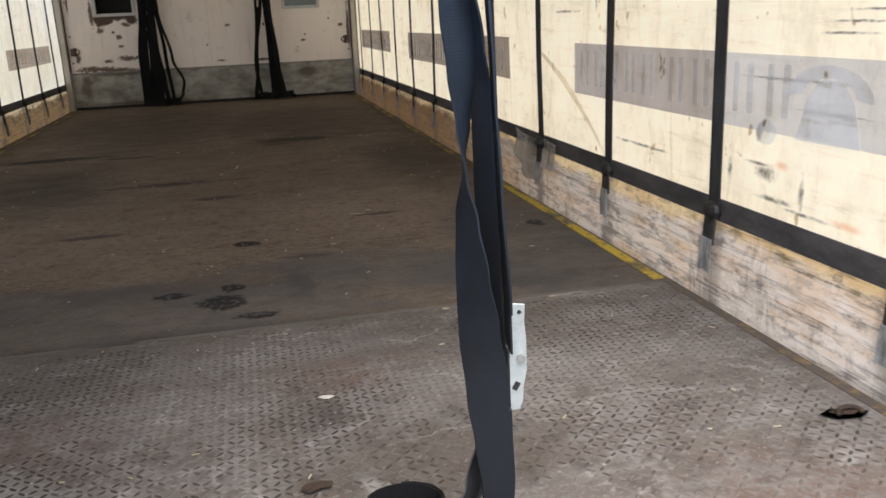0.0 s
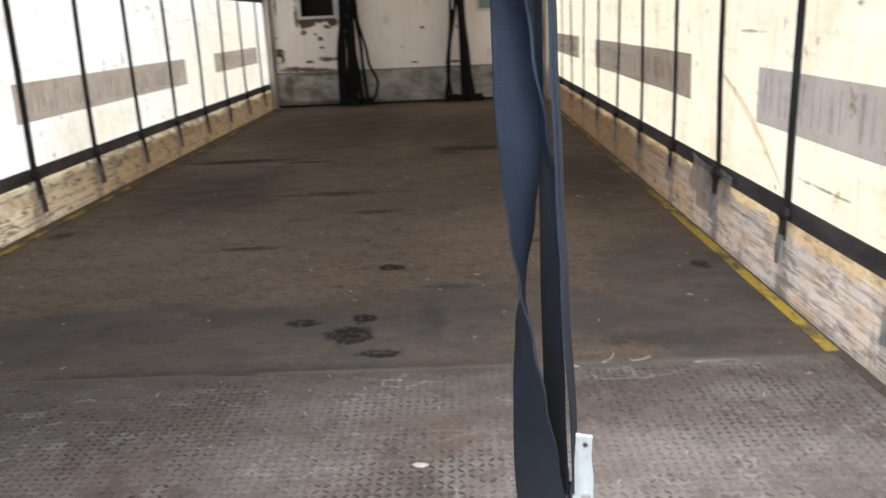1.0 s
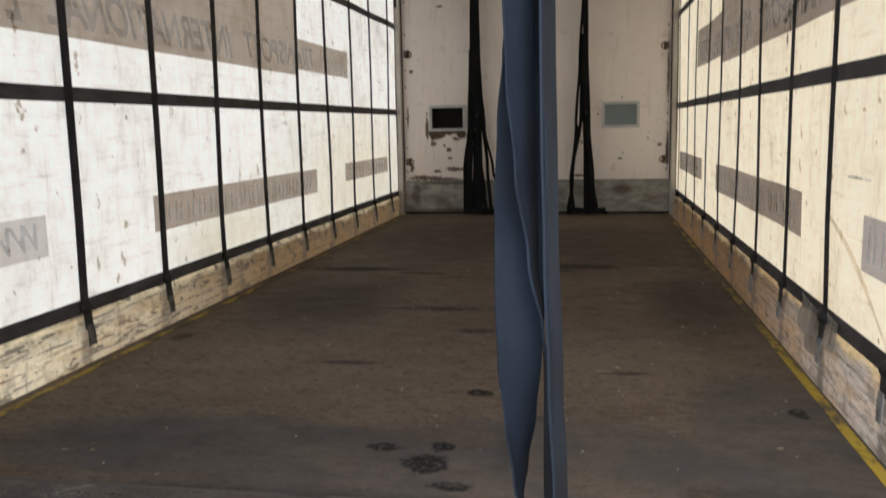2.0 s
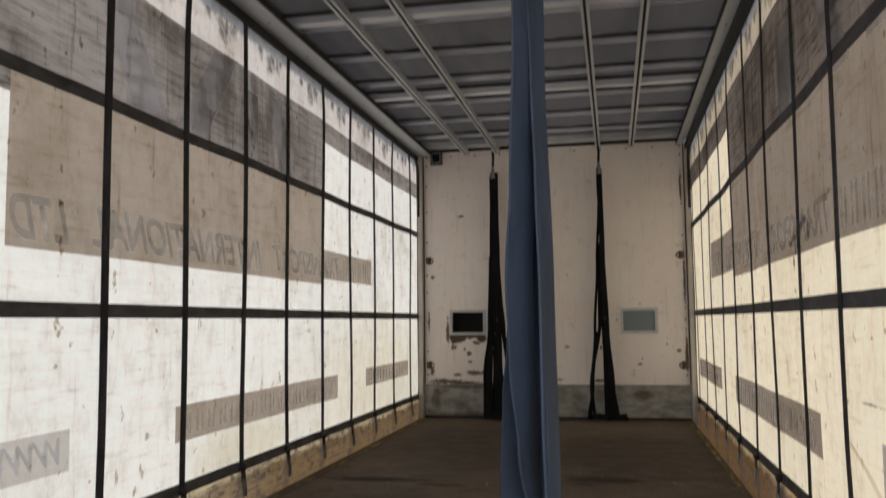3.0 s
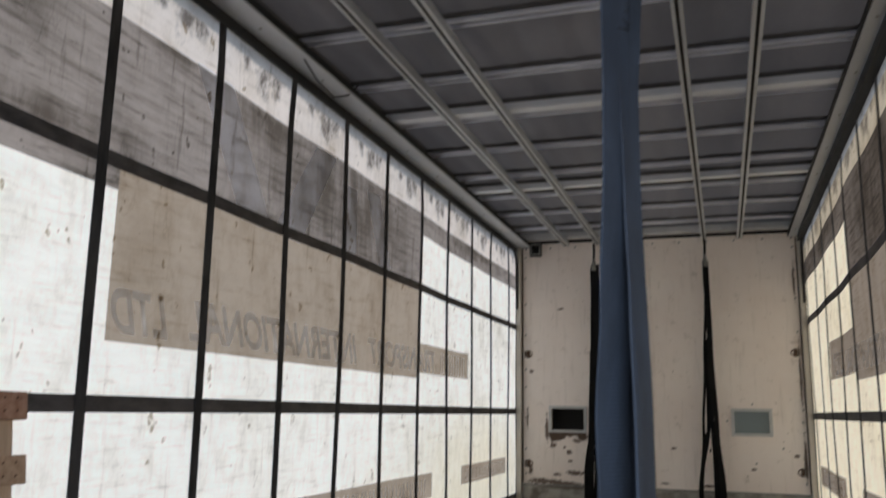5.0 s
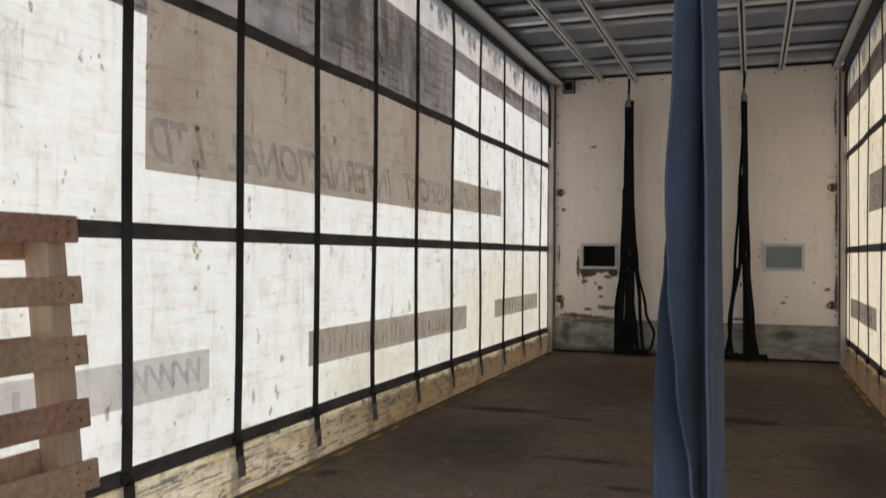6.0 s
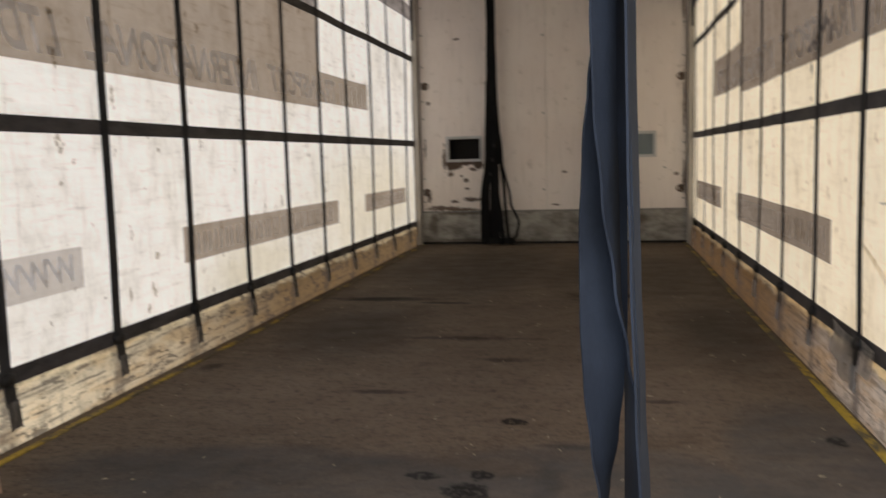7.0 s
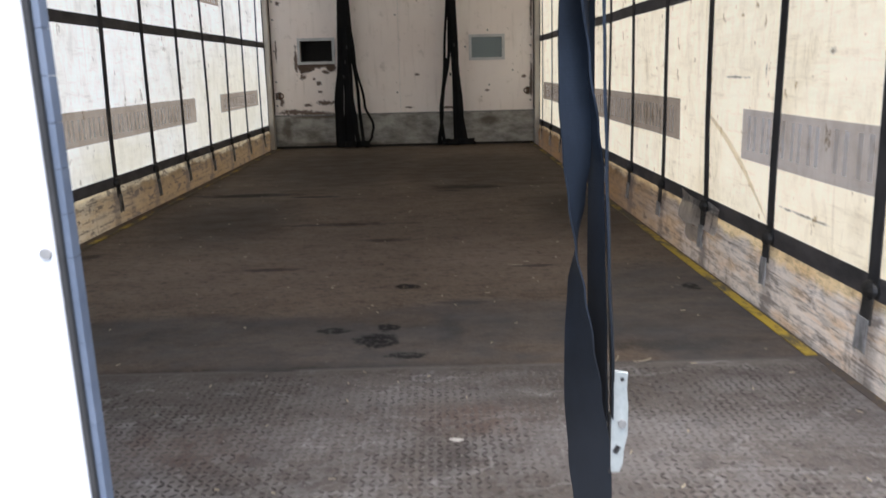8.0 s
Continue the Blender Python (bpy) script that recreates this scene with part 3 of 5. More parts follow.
    sweep = k.math("ABSOLUTE", k.math("SUBTRACT", k.noise(1.9, 4, 0.5, (1, 1.5, 1), shift=(3, 2, 0)), 0.52))
    c = k.mix(k.math("MULTIPLY", k.ramp(sweep, 0.0, 0.012, 1.0, 0.0), k.ramp(k.noise(9, 5, 0.7, shift=(6, 6, 0)), 0.42, 0.6, 0.0, 0.45)), c, (0.34, 0.335, 0.335))
    c = k.mix(k.math("MULTIPLY", k.ramp(fine, 0.55, 0.8), 0.3), c, (0.33, 0.31, 0.30))
    c = k.mix(k.math("MULTIPLY", k.ramp(k.noise(70, 1, 0.4, shift=(8, 8, 0)), 0.76, 0.79), 0.6), c, (0.42, 0.40, 0.37))
    return k.done(c, k.ramp(mid, 0.3, 0.7, 0.5, 0.75), 0.0, k.bump(k.math("ADD", fine, k.math("ADD", blotch, crust)), 0.6, 0.003), 0.3)


def bulkhead_paint():
    k = Nodes("bulkhead_white_paint")
    big, mid, fine = k.noise(1.3, 5, 0.6), k.noise(9, 6, 0.7), k.noise(80, 3, 0.6)
    drip = k.noise(5, 5, 0.6, (5, 1, 0.5))
    c = k.mix(k.ramp(big, 0.3, 0.7), (0.86, 0.765, 0.71), (0.93, 0.85, 0.795))
    c = k.mix(k.math("MULTIPLY", k.ramp(drip, 0.52, 0.8), 0.3), c, (0.36, 0.31, 0.25))
    c = k.mix(k.math("MULTIPLY", k.ramp(mid, 0.56, 0.7), 0.4), c, (0.38, 0.32, 0.26))
    rust = k.blots([((-0.925, 8, 0.745), (0.06, 9, 0.07)), ((-0.67, 8, 0.752), (0.055, 9, 0.05)), ((-0.8, 8, 0.762), (0.18, 9, 0.034)), ((-0.90, 8, 0.72), (0.08, 9, 0.03)), ((-0.66, 8, 0.735), (0.05, 9, 0.045)),
                    ((-0.79, 8, 0.6), (0.03, 9, 0.03)), ((-0.83, 8, 0.64), (0.02, 9, 0.025)), ((-0.85, 8, 0.325), (0.3, 9, 0.022)),
                    ((-0.72, 8, 0.42), (0.12, 9, 0.03)), ((-0.9, 8, 0.4), (0.05, 9, 0.02)), ((0.13, 8, 0.66), (0.03, 9, 0.02)),
                    ((0.05, 8, 0.36), (0.05, 9, 0.012)), ((-1.14, 8, 0.44), (0.03, 9, 0.05)), ((1.12, 8, 0.62), (0.025, 9, 0.02)),
                    ((-0.85, 8, 1.9), (0.04, 9, 0.015)),
                    ((-0.99, 8, 0.80), (0.022, 9, 0.16)), ((-0.93, 8, 0.66), (0.04, 9, 0.03)), ((-0.72, 8, 0.70), (0.05, 9, 0.025)), ((-0.78, 8, 0.52), (0.025, 9, 0.02)),
                    ((-1.0, 8, 0.34), (0.2, 9, 0.03)), ((-1.13, 8, 1.32), (0.03, 9, 0.025)), ((-1.17, 8, 0.9), (0.012, 9, 0.10)), ((1.19, 8, 1.3), (0.014, 9, 0.35)),
                    ((1.19, 8, 0.6), (0.016, 9, 0.25)), ((1.18, 8, 2.1), (0.012, 9, 0.2)), ((0.78, 8, 0.50), (0.03, 9, 0.014)), ((0.4, 8, 0.35), (0.1, 9, 0.014))], 1.1, 26, 0.55)
    c = k.mix(k.math("MULTIPLY", rust, 0.92), c, (0.085, 0.045, 0.026))
    flake = k.blots([((-0.935, 8, 0.752), (0.045, 9, 0.07)), ((-0.80, 8, 0.770), (0.17, 9, 0.022)), ((-0.672, 8, 0.752), (0.045, 9, 0.055)), ((-0.87, 8, 0.735), (0.06, 9, 0.03))], 0.45, 30, 0.25)
    c = k.mix(k.math("MULTIPLY", flake, 0.95), c, (0.070, 0.038, 0.022))
    nick = k.ramp(k.noise(24, 3, 0.6, shift=(3, 3, 9)), 0.685, 0.72)
    c = k.mix(k.math("MULTIPLY", nick, 0.7), c, (0.16, 0.11, 0.075))
    return k.done(c, 0.5, 0.0, k.bump(k.math("ADD", fine, mid), 0.2, 0.003), 0.4)


def kick_paint():
    k = Nodes("scuffed_kick_plate")
    big, mid, fine = k.noise(2, 5, 0.6), k.noise(11, 7, 0.7, (0.5, 1, 1)), k.noise(90, 3, 0.6)
    c = k.mix(k.ramp(mid, 0.3, 0.7), (0.17, 0.16, 0.14), (0.46, 0.44, 0.40))
    c = k.mix(k.math("MULTIPLY", k.ramp(big, 0.5, 0.7), 0.5), c, (0.15, 0.135, 0.115))
    rust = k.blots([((-0.8, 8, 0.3), (0.4, 9, 0.035)), ((-1.1, 8, 0.18), (0.06, 9, 0.12)), ((-0.6, 8, 0.03), (0.7, 9, 0.03)), ((0.8, 8, 0.22), (0.15, 9, 0.05))], 0.7, 10, 0.6)
    c = k.mix(k.math("MULTIPLY", rust, 0.7), c, (0.09, 0.065, 0.045))
    return k.done(c, 0.6, 0.1, k.bump(k.math("ADD", fine, mid), 0.3, 0.003), 0.4)


def yellow_paint():
    k = Nodes("worn_yellow_paint")
    a, f = k.noise(9, 6, 0.7, (1, 0.5, 1)), k.noise(70, 3, 0.6)
    sep = k.n.new("ShaderNodeSeparateXYZ")
    k.put(k.pos, sep.inputs[0])
    worn = k.math("ADD", a, k.ramp(sep.outputs[1], 2.2, 4.6, 0.0, 0.13))
    c = k.mix(k.ramp(worn, 0.48, 0.64), (0.50, 0.35, 0.035), (0.10, 0.08, 0.045))
    c = k.mix(k.math("MULTIPLY", k.ramp(k.noise(34, 5, 0.7), 0.5, 0.62), 0.6), c, (0.07, 0.055, 0.04))
    return k.done(c, 0.7, 0.0, k.bump(f, 0.3, 0.002))


def yellow_flakes():
    k = Nodes("flaking_yellow_paint")
    a = k.noise(26, 6, 0.75)
    return k.done(k.mix(k.ramp(a, 0.36, 0.5), (0.17, 0.115, 0.055), (0.07, 0.058, 0.05)), 0.7, 0.0, k.bump(a, 0.4, 0.002))


flakes = yellow_flakes()
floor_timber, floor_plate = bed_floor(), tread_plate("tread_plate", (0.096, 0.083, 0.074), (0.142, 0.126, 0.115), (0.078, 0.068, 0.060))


def worn_lugs():
    """Lugs rubbed dark in places and silted up with dust in others."""
    k = Nodes("tread_lugs")
    silt, fine = k.noise(2.6, 5, 0.65, shift=(5, 5, 0)), k.noise(60, 3, 0.6)
    each = k.n.new("ShaderNodeNewGeometry").outputs["Random Per Island"]
    silt = k.math("ADD", silt, k.math("MULTIPLY", k.math("SUBTRACT", each, 0.5), 0.22))
    clean = k.blots([((0.30, 1.34, 0), (0.45, 0.30, 9)), ((0.0, 1.25, 0), (0.45, 0.28, 9)), ((0.75, 1.2, 0), (0.3, 0.15, 9))], 0.6, 5, 0.9)
    silt = k.math("SUBTRACT", k.math("ADD", silt, 0.045), k.math("MULTIPLY", clean, 0.15))
    c = k.mix(k.ramp(silt, 0.40, 0.56), (0.042, 0.037, 0.034), (0.108, 0.098, 0.090))
    c = k.mix(k.math("MULTIPLY", k.ramp(fine, 0.55, 0.75), 0.3), c, (0.11, 0.103, 0.10))
    return k.done(c, 0.7, 0.0, k.bump(fine, 0.2, 0.001), 0.2)


lug_metal = worn_lugs()
panel_paint, kick_metal, yellow = bulkhead_paint(), kick_paint(), yellow_paint()
frost = Nodes("frosted_glass")
frost.b.inputs["Transmission Weight"].default_value = 0.5
frost = frost.done((0.27, 0.325, 0.325), 0.25)
cab_grey = surface("pale_cab_panel", (0.40, 0.46, 0.46), (0.52, 0.57, 0.57), 5, 50, 0.6)


# ---- mesh tools ----
def mesh_of(bm, name):
    me = bpy.data.meshes.new(name)
    bmesh.ops.recalc_face_normals(bm, faces=bm.faces[:])
    bm.to_mesh(me)
    bm.free()
    return me


def part(name, bm, material, parent=None, label="", smooth=False):
    me = mesh_of(bm, name)
    me.materials.append(material)
    if smooth:
        me.shade_smooth()
    ob = new(name, me)
    if parent is not None:
        ob.parent = parent
    if label:
        ob["label"] = label
    return ob


def thing(name, label, category, at=(0, 0, 0), group="", kind=""):
    ob = new(name)
    ob.empty_display_size = 0.05
    ob.location = at
    return tagged(ob, label, category, group, kind)


def box(bm, x0, x1, y0, y1, z0, z1, bevel=0.0, turn=None):
    m = Matrix.Translation(((x0 + x1) / 2, (y0 + y1) / 2, (z0 + z1) / 2)) @ (turn or Matrix()) @ Matrix.Diagonal((x1 - x0, y1 - y0, z1 - z0, 1))
    got = bmesh.ops.create_cube(bm, size=1, matrix=m)["verts"]
    if bevel:
        edges = list({e for v in got for e in v.link_edges})
        bmesh.ops.bevel(bm, geom=edges, offset=bevel, segments=2, affect="EDGES", profile=0.5)
    return bm


def boxed(*args, **kw):
    return box(bmesh.new(), *args, **kw)


def rod(bm, a, b, r, seg=10):
    a, b = Vector(a), Vector(b)
    m = Matrix.Translation((a + b) / 2) @ (b - a).to_track_quat("Z", "Y").to_matrix().to_4x4()
    bmesh.ops.create_cone(bm, cap_ends=True, segments=seg, radius1=r, radius2=r, depth=(b - a).length, matrix=m)
    return bm


def tube(bm, pts, r, seg=8, closed=False):
    """A round bar along points."""
    pts = [Vector(p) for p in pts]
    n, rings, side = len(pts), [], None
    for i, p in enumerate(pts):
        d = (pts[(i + 1) % n] - pts[i - 1] if closed else pts[min(i + 1, n - 1)] - pts[max(i - 1, 0)]).normalized()
        side = d.orthogonal().normalized() if side is None else (side - d * side.dot(d)).normalized()
        up = d.cross(side)
        rings.append([bm.verts.new(p + side * (r * math.cos(a)) + up * (r * math.sin(a))) for a in (2 * math.pi * j / seg for j in range(seg))])
    for i in range(n if closed else n - 1):
        a, b = rings[i], rings[(i + 1) % n]
        for j in range(seg):
            bm.faces.new((a[j], a[(j + 1) % seg], b[(j + 1) % seg], b[j]))
    if not closed:
        bm.faces.new(rings[0][::-1])
        bm.faces.new(rings[-1])
    return bm


def ribbon(bm, pts, ways, width, thick=0.0022):
    """A strip of webbing along points; ways gives its width's direction at each."""
    pts, n, rows = [Vector(p) for p in pts], len(pts), []
    for i, p in enumerate(pts):
        d = (pts[min(i + 1, n - 1)] - pts[max(i - 1, 0)]).normalized()
        w = Vector(ways[i])
        w = (w - d * w.dot(d)).normalized()
        o = d.cross(w).normalized() * thick / 2
        w = w * width / 2
        rows.append([bm.verts.new(v) for v in (p - w - o, p + w - o, p + w + o, p - w + o)])
    for a, b in zip(rows, rows[1:]):
        for j in range(4):
            bm.faces.new((a[j], a[(j + 1) % 4], b[(j + 1) % 4], b[j])).smooth = True
            bm.edges.get((a[j], b[j])).smooth = False
    bm.faces.new(rows[0][::-1])
    bm.faces.new(rows[-1])
    return bm


def smooth_line(keys, n):
    """n values along keys of (s, value, ...), eased from key to key, s from the first to the last."""
    out = []
    for i in range(n):
        s = keys[0][0] + (keys[-1][0] - keys[0][0]) * i / (n - 1)
        for a, b in zip(keys, keys[1:]):
            if min(a[0], b[0]) - 1e-9 <= s <= max(a[0], b[0]) + 1e-9:
                f = (s - a[0]) / (b[0] - a[0])
                f = f * f * (3 - 2 * f)
                out.append((s, *(p + (q - p) * f for p, q in zip(a[1:], b[1:]))))
                break
    return out


# ---- the yard and the load bed ----
FRONT, REAR, PLATE = 8.0, 0.52, 1.882
bm = bmesh.new()
bmesh.ops.create_grid(bm, x_segments=2, y_segments=2, size=600, matrix=Matrix.Translation((0, 0, -1.15)))
tagged(part("ground", bm, asphalt), "grey asphalt yard under the vehicle", "ground", kind="structure")
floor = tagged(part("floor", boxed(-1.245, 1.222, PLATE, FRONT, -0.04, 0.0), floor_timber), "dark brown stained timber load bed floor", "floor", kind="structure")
plate = tagged(part("floor_plate", boxed(-1.245, 1.222, REAR, PLATE - 0.003, -0.04, 0.001), floor_plate), "worn brown-grey steel tread plate at the rear of the bed", "floor", kind="structure")


def tread_lugs():
    """Raised lugs in rows that lean to and fro by turns."""
    verts, faces, pitch = [], [], 0.0168
    rng = random.Random(4)
    for i in range(int(2.40 / pitch)):
        for j in range(int((PLATE - REAR - 0.06) / pitch)):
            x, y = -1.20 + i * pitch, REAR + 0.04 + j * pitch
            a = radians(44 if (i + j) % 2 else -44) + rng.uniform(-0.12, 0.12)
            worn = rng.uniform(0.72, 1.0)
            x, y = x + rng.uniform(-0.0012, 0.0012), y + rng.uniform(-0.0012, 0.0012)
            c, s, h = math.cos(a) * worn, math.sin(a) * worn, rng.uniform(0.0010, 0.0024)
            b = len(verts)
            for u, v, z in ((-0.0098, 0, 0), (-0.003, -0.0034, 0), (0.0045, -0.0028, 0), (0.0098, 0, 0), (0.003, 0.0034, 0), (-0.0045, 0.0028, 0), (-0.004, 0, h), (0.004, 0, h)):
                verts.append((x + u * c - v * s, y + u * s + v * c, 0.001 + z))
            faces += [(b, b + 1, b + 6), (b + 1, b + 2, b + 7, b + 6), (b + 2, b + 3, b + 7), (b + 3, b + 4, b + 7), (b + 4, b + 5, b + 6, b + 7), (b + 5, b, b + 6)]
    me = bpy.data.meshes.new("lugs")
    me.from_pydata(verts, [], faces)
    me.materials.append(lug_metal)
    ob = new("lugs", me)
    ob.parent = plate
    tagged(ob, "raised tread lugs worn dark", kind="stuff")


tread_lugs()
bm = boxed(-1.245, 1.222, PLATE - 0.0025, PLATE + 0.010, -0.02, 0.0015, bevel=0.0005)
tagged(part("trim", bm, lug_metal), "thin steel joint strip between timber and plate", "trim", kind="structure")
for s in (-1, 1):
    x0, x1 = (-1.204, -1.178) if s < 0 else (1.182, 1.211)
    tagged(part("trim", boxed(x0, x1, PLATE + 0.02, FRONT - 0.03, -0.002, 0.003), yellow), "worn yellow line painted along the bed's edge", "line", kind="structure")
    x0, x1 = (-1.256, -1.226) if s < 0 else (1.190, 1.222)
    tagged(part("trim", boxed(x0, x1, REAR, FRONT, -0.16, -0.03, bevel=0.004), black_steel), "dark steel edge rail under the curtain", "rail", kind="structure")
tagged(part("trim", boxed(1.196, 1.220, REAR + 0.1, PLATE - 0.004, 0.0, 0.0024), flakes), "crumbling yellow dirt along the curtain's foot", "line", kind="structure")

tagged(part("under_frame", boxed(-1.18, 1.18, REAR + 0.05, FRONT + 0.03, -1.15, -0.165, bevel=0.01), black_steel), "plain dark underframe below the load bed", "frame", kind="structure")

# ---- side curtains ----
PITCH, TOP, BAND = 0.592, 2.455, (0.203, 0.954, 1.727)


def cloth_x(y, z, side):
    """Half-width of the bed at the curtain, which sags and billows a little."""
    w = 0.005 * math.sin(y * 5.3 + z * 1.1) + 0.004 * math.sin(y * 2.1 - z * 2.7)
    if z < 0.175:
        f = min((0.175 - z) / 0.175, 1.3)
        return 1.268 + w * (1 - min(f, 1)) - 0.007 * math.exp(-(((z - 0.11) / 0.03) ** 2)) - (0.004 if side < 0 else 0.012) * math.sin(min(f, 1.0) * math.pi / 2)
    return 1.268 + w * min(1.0, (z - 0.175) / 0.3) * min(1.0, max(0.0, (TOP - z) / 0.2))


# Printed fields on the outer face, seen through the cloth: y and z from and to.
# the first entry of each side is no print: a darker strip below the hem
PRINTS = {
    -1: [("dimmed", 0.6, 7.93, 2.213, 2.39), ("dark", 0.6, 2.372, 1.635, 2.213), ("dark", 2.372, 5.27, 1.715, 2.213), ("dark", 5.27, 7.93, 2.075, 2.213),
         ("brown", 2.372, 5.27, 1.150, 1.715), ("brown", 5.27, 6.35, 1.185, 1.372),
         ("pale", 1.25, 2.705, 0.412, 0.551), ("brown", 3.412, 5.54, 0.402, 0.555), ("brown", 6.225, 7.56, 0.428, 0.560)],
    1: [("dimmed", 0.6, 7.93, 2.245, 2.39), ("dark", 0.6, 5.42, 1.715, 2.245), ("dark", 5.42, 7.93, 2.062, 2.245),
        ("brown", 0.6, 5.42, 1.150, 1.715), ("brown", 5.42, 6.50, 1.195, 1.448),
        ("pale", 1.0, 1.767, 0.398, 0.553), ("fawn", 1.767, 2.645, 0.400, 0.555), ("brown", 3.32, 5.45, 0.403, 0.564), ("brown", 6.19, 7.68, 0.420, 0.568)],
}
KINDS = {"plain": 0, "brown": 1, "dark": 2, "skirt": 3, "hem": 4, "dimmed": 5, "pale": 6, "fawn": 7}


def curtain(side):
    what = "off-white translucent" if side < 0 else "cream translucent"
    top = thing("side_curtain", f"{what} truck side curtain with black webbing grid", "curtain", (side * 1.27, 4.2, 0))
    put = Matrix.Translation((-side * 1.27, -4.2, 0))
    prints = PRINTS[side]

    def add(name, bm, material, label="", parent=None):
        ob = part(name, bm, material, parent or top, label)
        if parent is None:
            ob.matrix_basis = put
        return ob

    ys = sorted({round(v, 3) for v in [0.6 + 0.0915 * i for i in range(81)] + [v for p in prints for v in p[1:3]]})
    zs = sorted({round(v, 3) for v in [-0.05, -0.02, 0.01, 0.04, 0.07, 0.1, 0.13, 0.16, 0.19] + [0.22 + 0.125 * i for i in range(18)] + [TOP, 2.39] + [v for p in prints for v in p[3:]]})
    ys = [v for i, v in enumerate(ys) if i == 0 or v - ys[i - 1] > 0.0005]
    bm = bmesh.new()
    grid = [[bm.verts.new((side * cloth_x(y, z, side), y, z)) for z in zs] for y in ys]
    for i in range(len(ys) - 1):
        for j in range(len(zs) - 1):
            f = bm.faces.new((grid[i][j], grid[i + 1][j], grid[i + 1][j + 1], grid[i][j + 1]))
            y, z = (ys[i] + ys[i + 1]) / 2, (zs[j] + zs[j + 1]) / 2
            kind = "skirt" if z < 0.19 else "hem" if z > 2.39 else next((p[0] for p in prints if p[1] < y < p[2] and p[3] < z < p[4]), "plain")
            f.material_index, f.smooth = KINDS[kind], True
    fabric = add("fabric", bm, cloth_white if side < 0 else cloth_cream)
    for m in ((cloth_brown, cloth_dark, cloth_skirt_dirty, cloth_hem, cloth_greyed, cloth_mauve) if side < 0 else (cloth_umber, cloth_soot, cloth_skirt, cloth_hem, cloth_tan, cloth_mauve, cloth_fawn)):
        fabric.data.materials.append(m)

    def strip(y0, z0, y1, z1, width, off, thick=0.003, n=24):
        pts, ways = [], []
        for i in range(n):
            f = i / (n - 1)
            y, z = y0 + (y1 - y0) * f, z0 + (z1 - z0) * f
            pts.append((side * (cloth_x(y, z, side) - off), y, z))
            ways.append((0, 1, 0) if abs(z1 - z0) > abs(y1 - y0) else (0, 0, 1))
        return ribbon(bmesh.new(), pts, ways, width, thick)

    for z, w in zip(BAND, (0.052, 0.052, 0.050)):
        add("band", strip(0.6, z, 7.93, z, w, 0.004, n=90), band_black)
    rng = random.Random(11 + side)
    first = 2.277 - 2 * PITCH if side < 0 else 1.765 - PITCH
    n = 0
    while first + n * PITCH < 7.9:
        y = first + n * PITCH + rng.uniform(-0.004, 0.004)
        lean = rng.uniform(-0.008, 0.008)
        strap = add("strap", strip(y + lean, TOP + 0.01, y, BAND[0], 0.046, 0.0085), strap_black)
        foot = y + rng.uniform(-0.012, 0.012)
        x = side * (cloth_x(y, BAND[0], side) - 0.013)
        bm = bmesh.new()
        bmesh.ops.create_uvsphere(bm, u_segments=12, v_segments=8, radius=0.026, matrix=Matrix.Translation((x, y, BAND[0] - 0.004)) @ Matrix.Diagonal((0.7, 1.15, 0.9, 1)))
        add("buckle", bm, black_steel, "black strap buckle")
        low = rng.uniform(0.108, 0.132)
        plumb = lambda z: (side * (cloth_x(y, BAND[0], side) - 0.016 - 0.05 * (BAND[0] - z)), y + (foot - y) * (BAND[0] - z) / 0.2, z)
        add("tail", ribbon(bmesh.new(), [plumb(BAND[0] - 0.01), plumb(0.16), plumb(low)], [(0, 1, 0)] * 3, 0.046, 0.004), tail_black)
        wide = 0.044 + rng.uniform(-0.004, 0.008)
        lift = lambda z: (plumb(z)[0] - side * 0.003, plumb(z)[1] + 0.004, z)
        end = rng.uniform(0.048, 0.066)
        bm = ribbon(bmesh.new(), [lift(low + 0.012), lift(0.09), lift(end)], [(0, 1, 0.1)] * 3, wide, 0.003)
        for d in (-0.5, 0.5):
            rod(bm, (lift(low)[0], lift(low)[1] + d * wide, low - 0.006), (lift(end)[0], lift(end)[1] + d * wide, end - 0.004), 0.0022, 6)
        add("hook", bm, hook_grey if side > 0 else hook_dark, "stained steel strap hook")
        n += 1

    # Lettering stays as plain bars of its size.
    words = {-1: [(5.70, 6.28, 1.20, 1.335, 5), (1.35, 2.06, 0.44, 0.523, 5),
                  (3.47, 5.43, 0.43, 0.52, 17), (6.32, 7.46, 0.45, 0.53, 12)],
             1: [(2.40, 2.95, 1.175, 1.31, 5), (1.51, 1.75, 0.43, 0.535, 2), (1.80, 2.03, 0.43, 0.535, 2), (2.07, 2.62, 0.432, 0.535, 5),
                 (3.4, 5.37, 0.43, 0.53, 17), (6.3, 7.55, 0.45, 0.54, 11)]}[side]
    for y0, y1, z0, z1, count in words:
        bm, step = bmesh.new(), (y1 - y0) / count
        for i in range(count):
            for f0, f1 in ((0.16, 0.34), (0.58, 0.76)):
                a, b = y0 + (i + f0) * step, y0 + (i + f1) * step
                bm.faces.new([bm.verts.new((side * (cloth_x(y, z, side) - 0.0016), y, z)) for y, z in ((a, z0), (b, z0), (b, z1), (a, z1))])
        tagged(add("lettering", bm, cloth_ink_bar if z0 < 1 or side < 0 else cloth_ink_faint, "faded grey-blue print seen through the cloth"), kind="stuff")
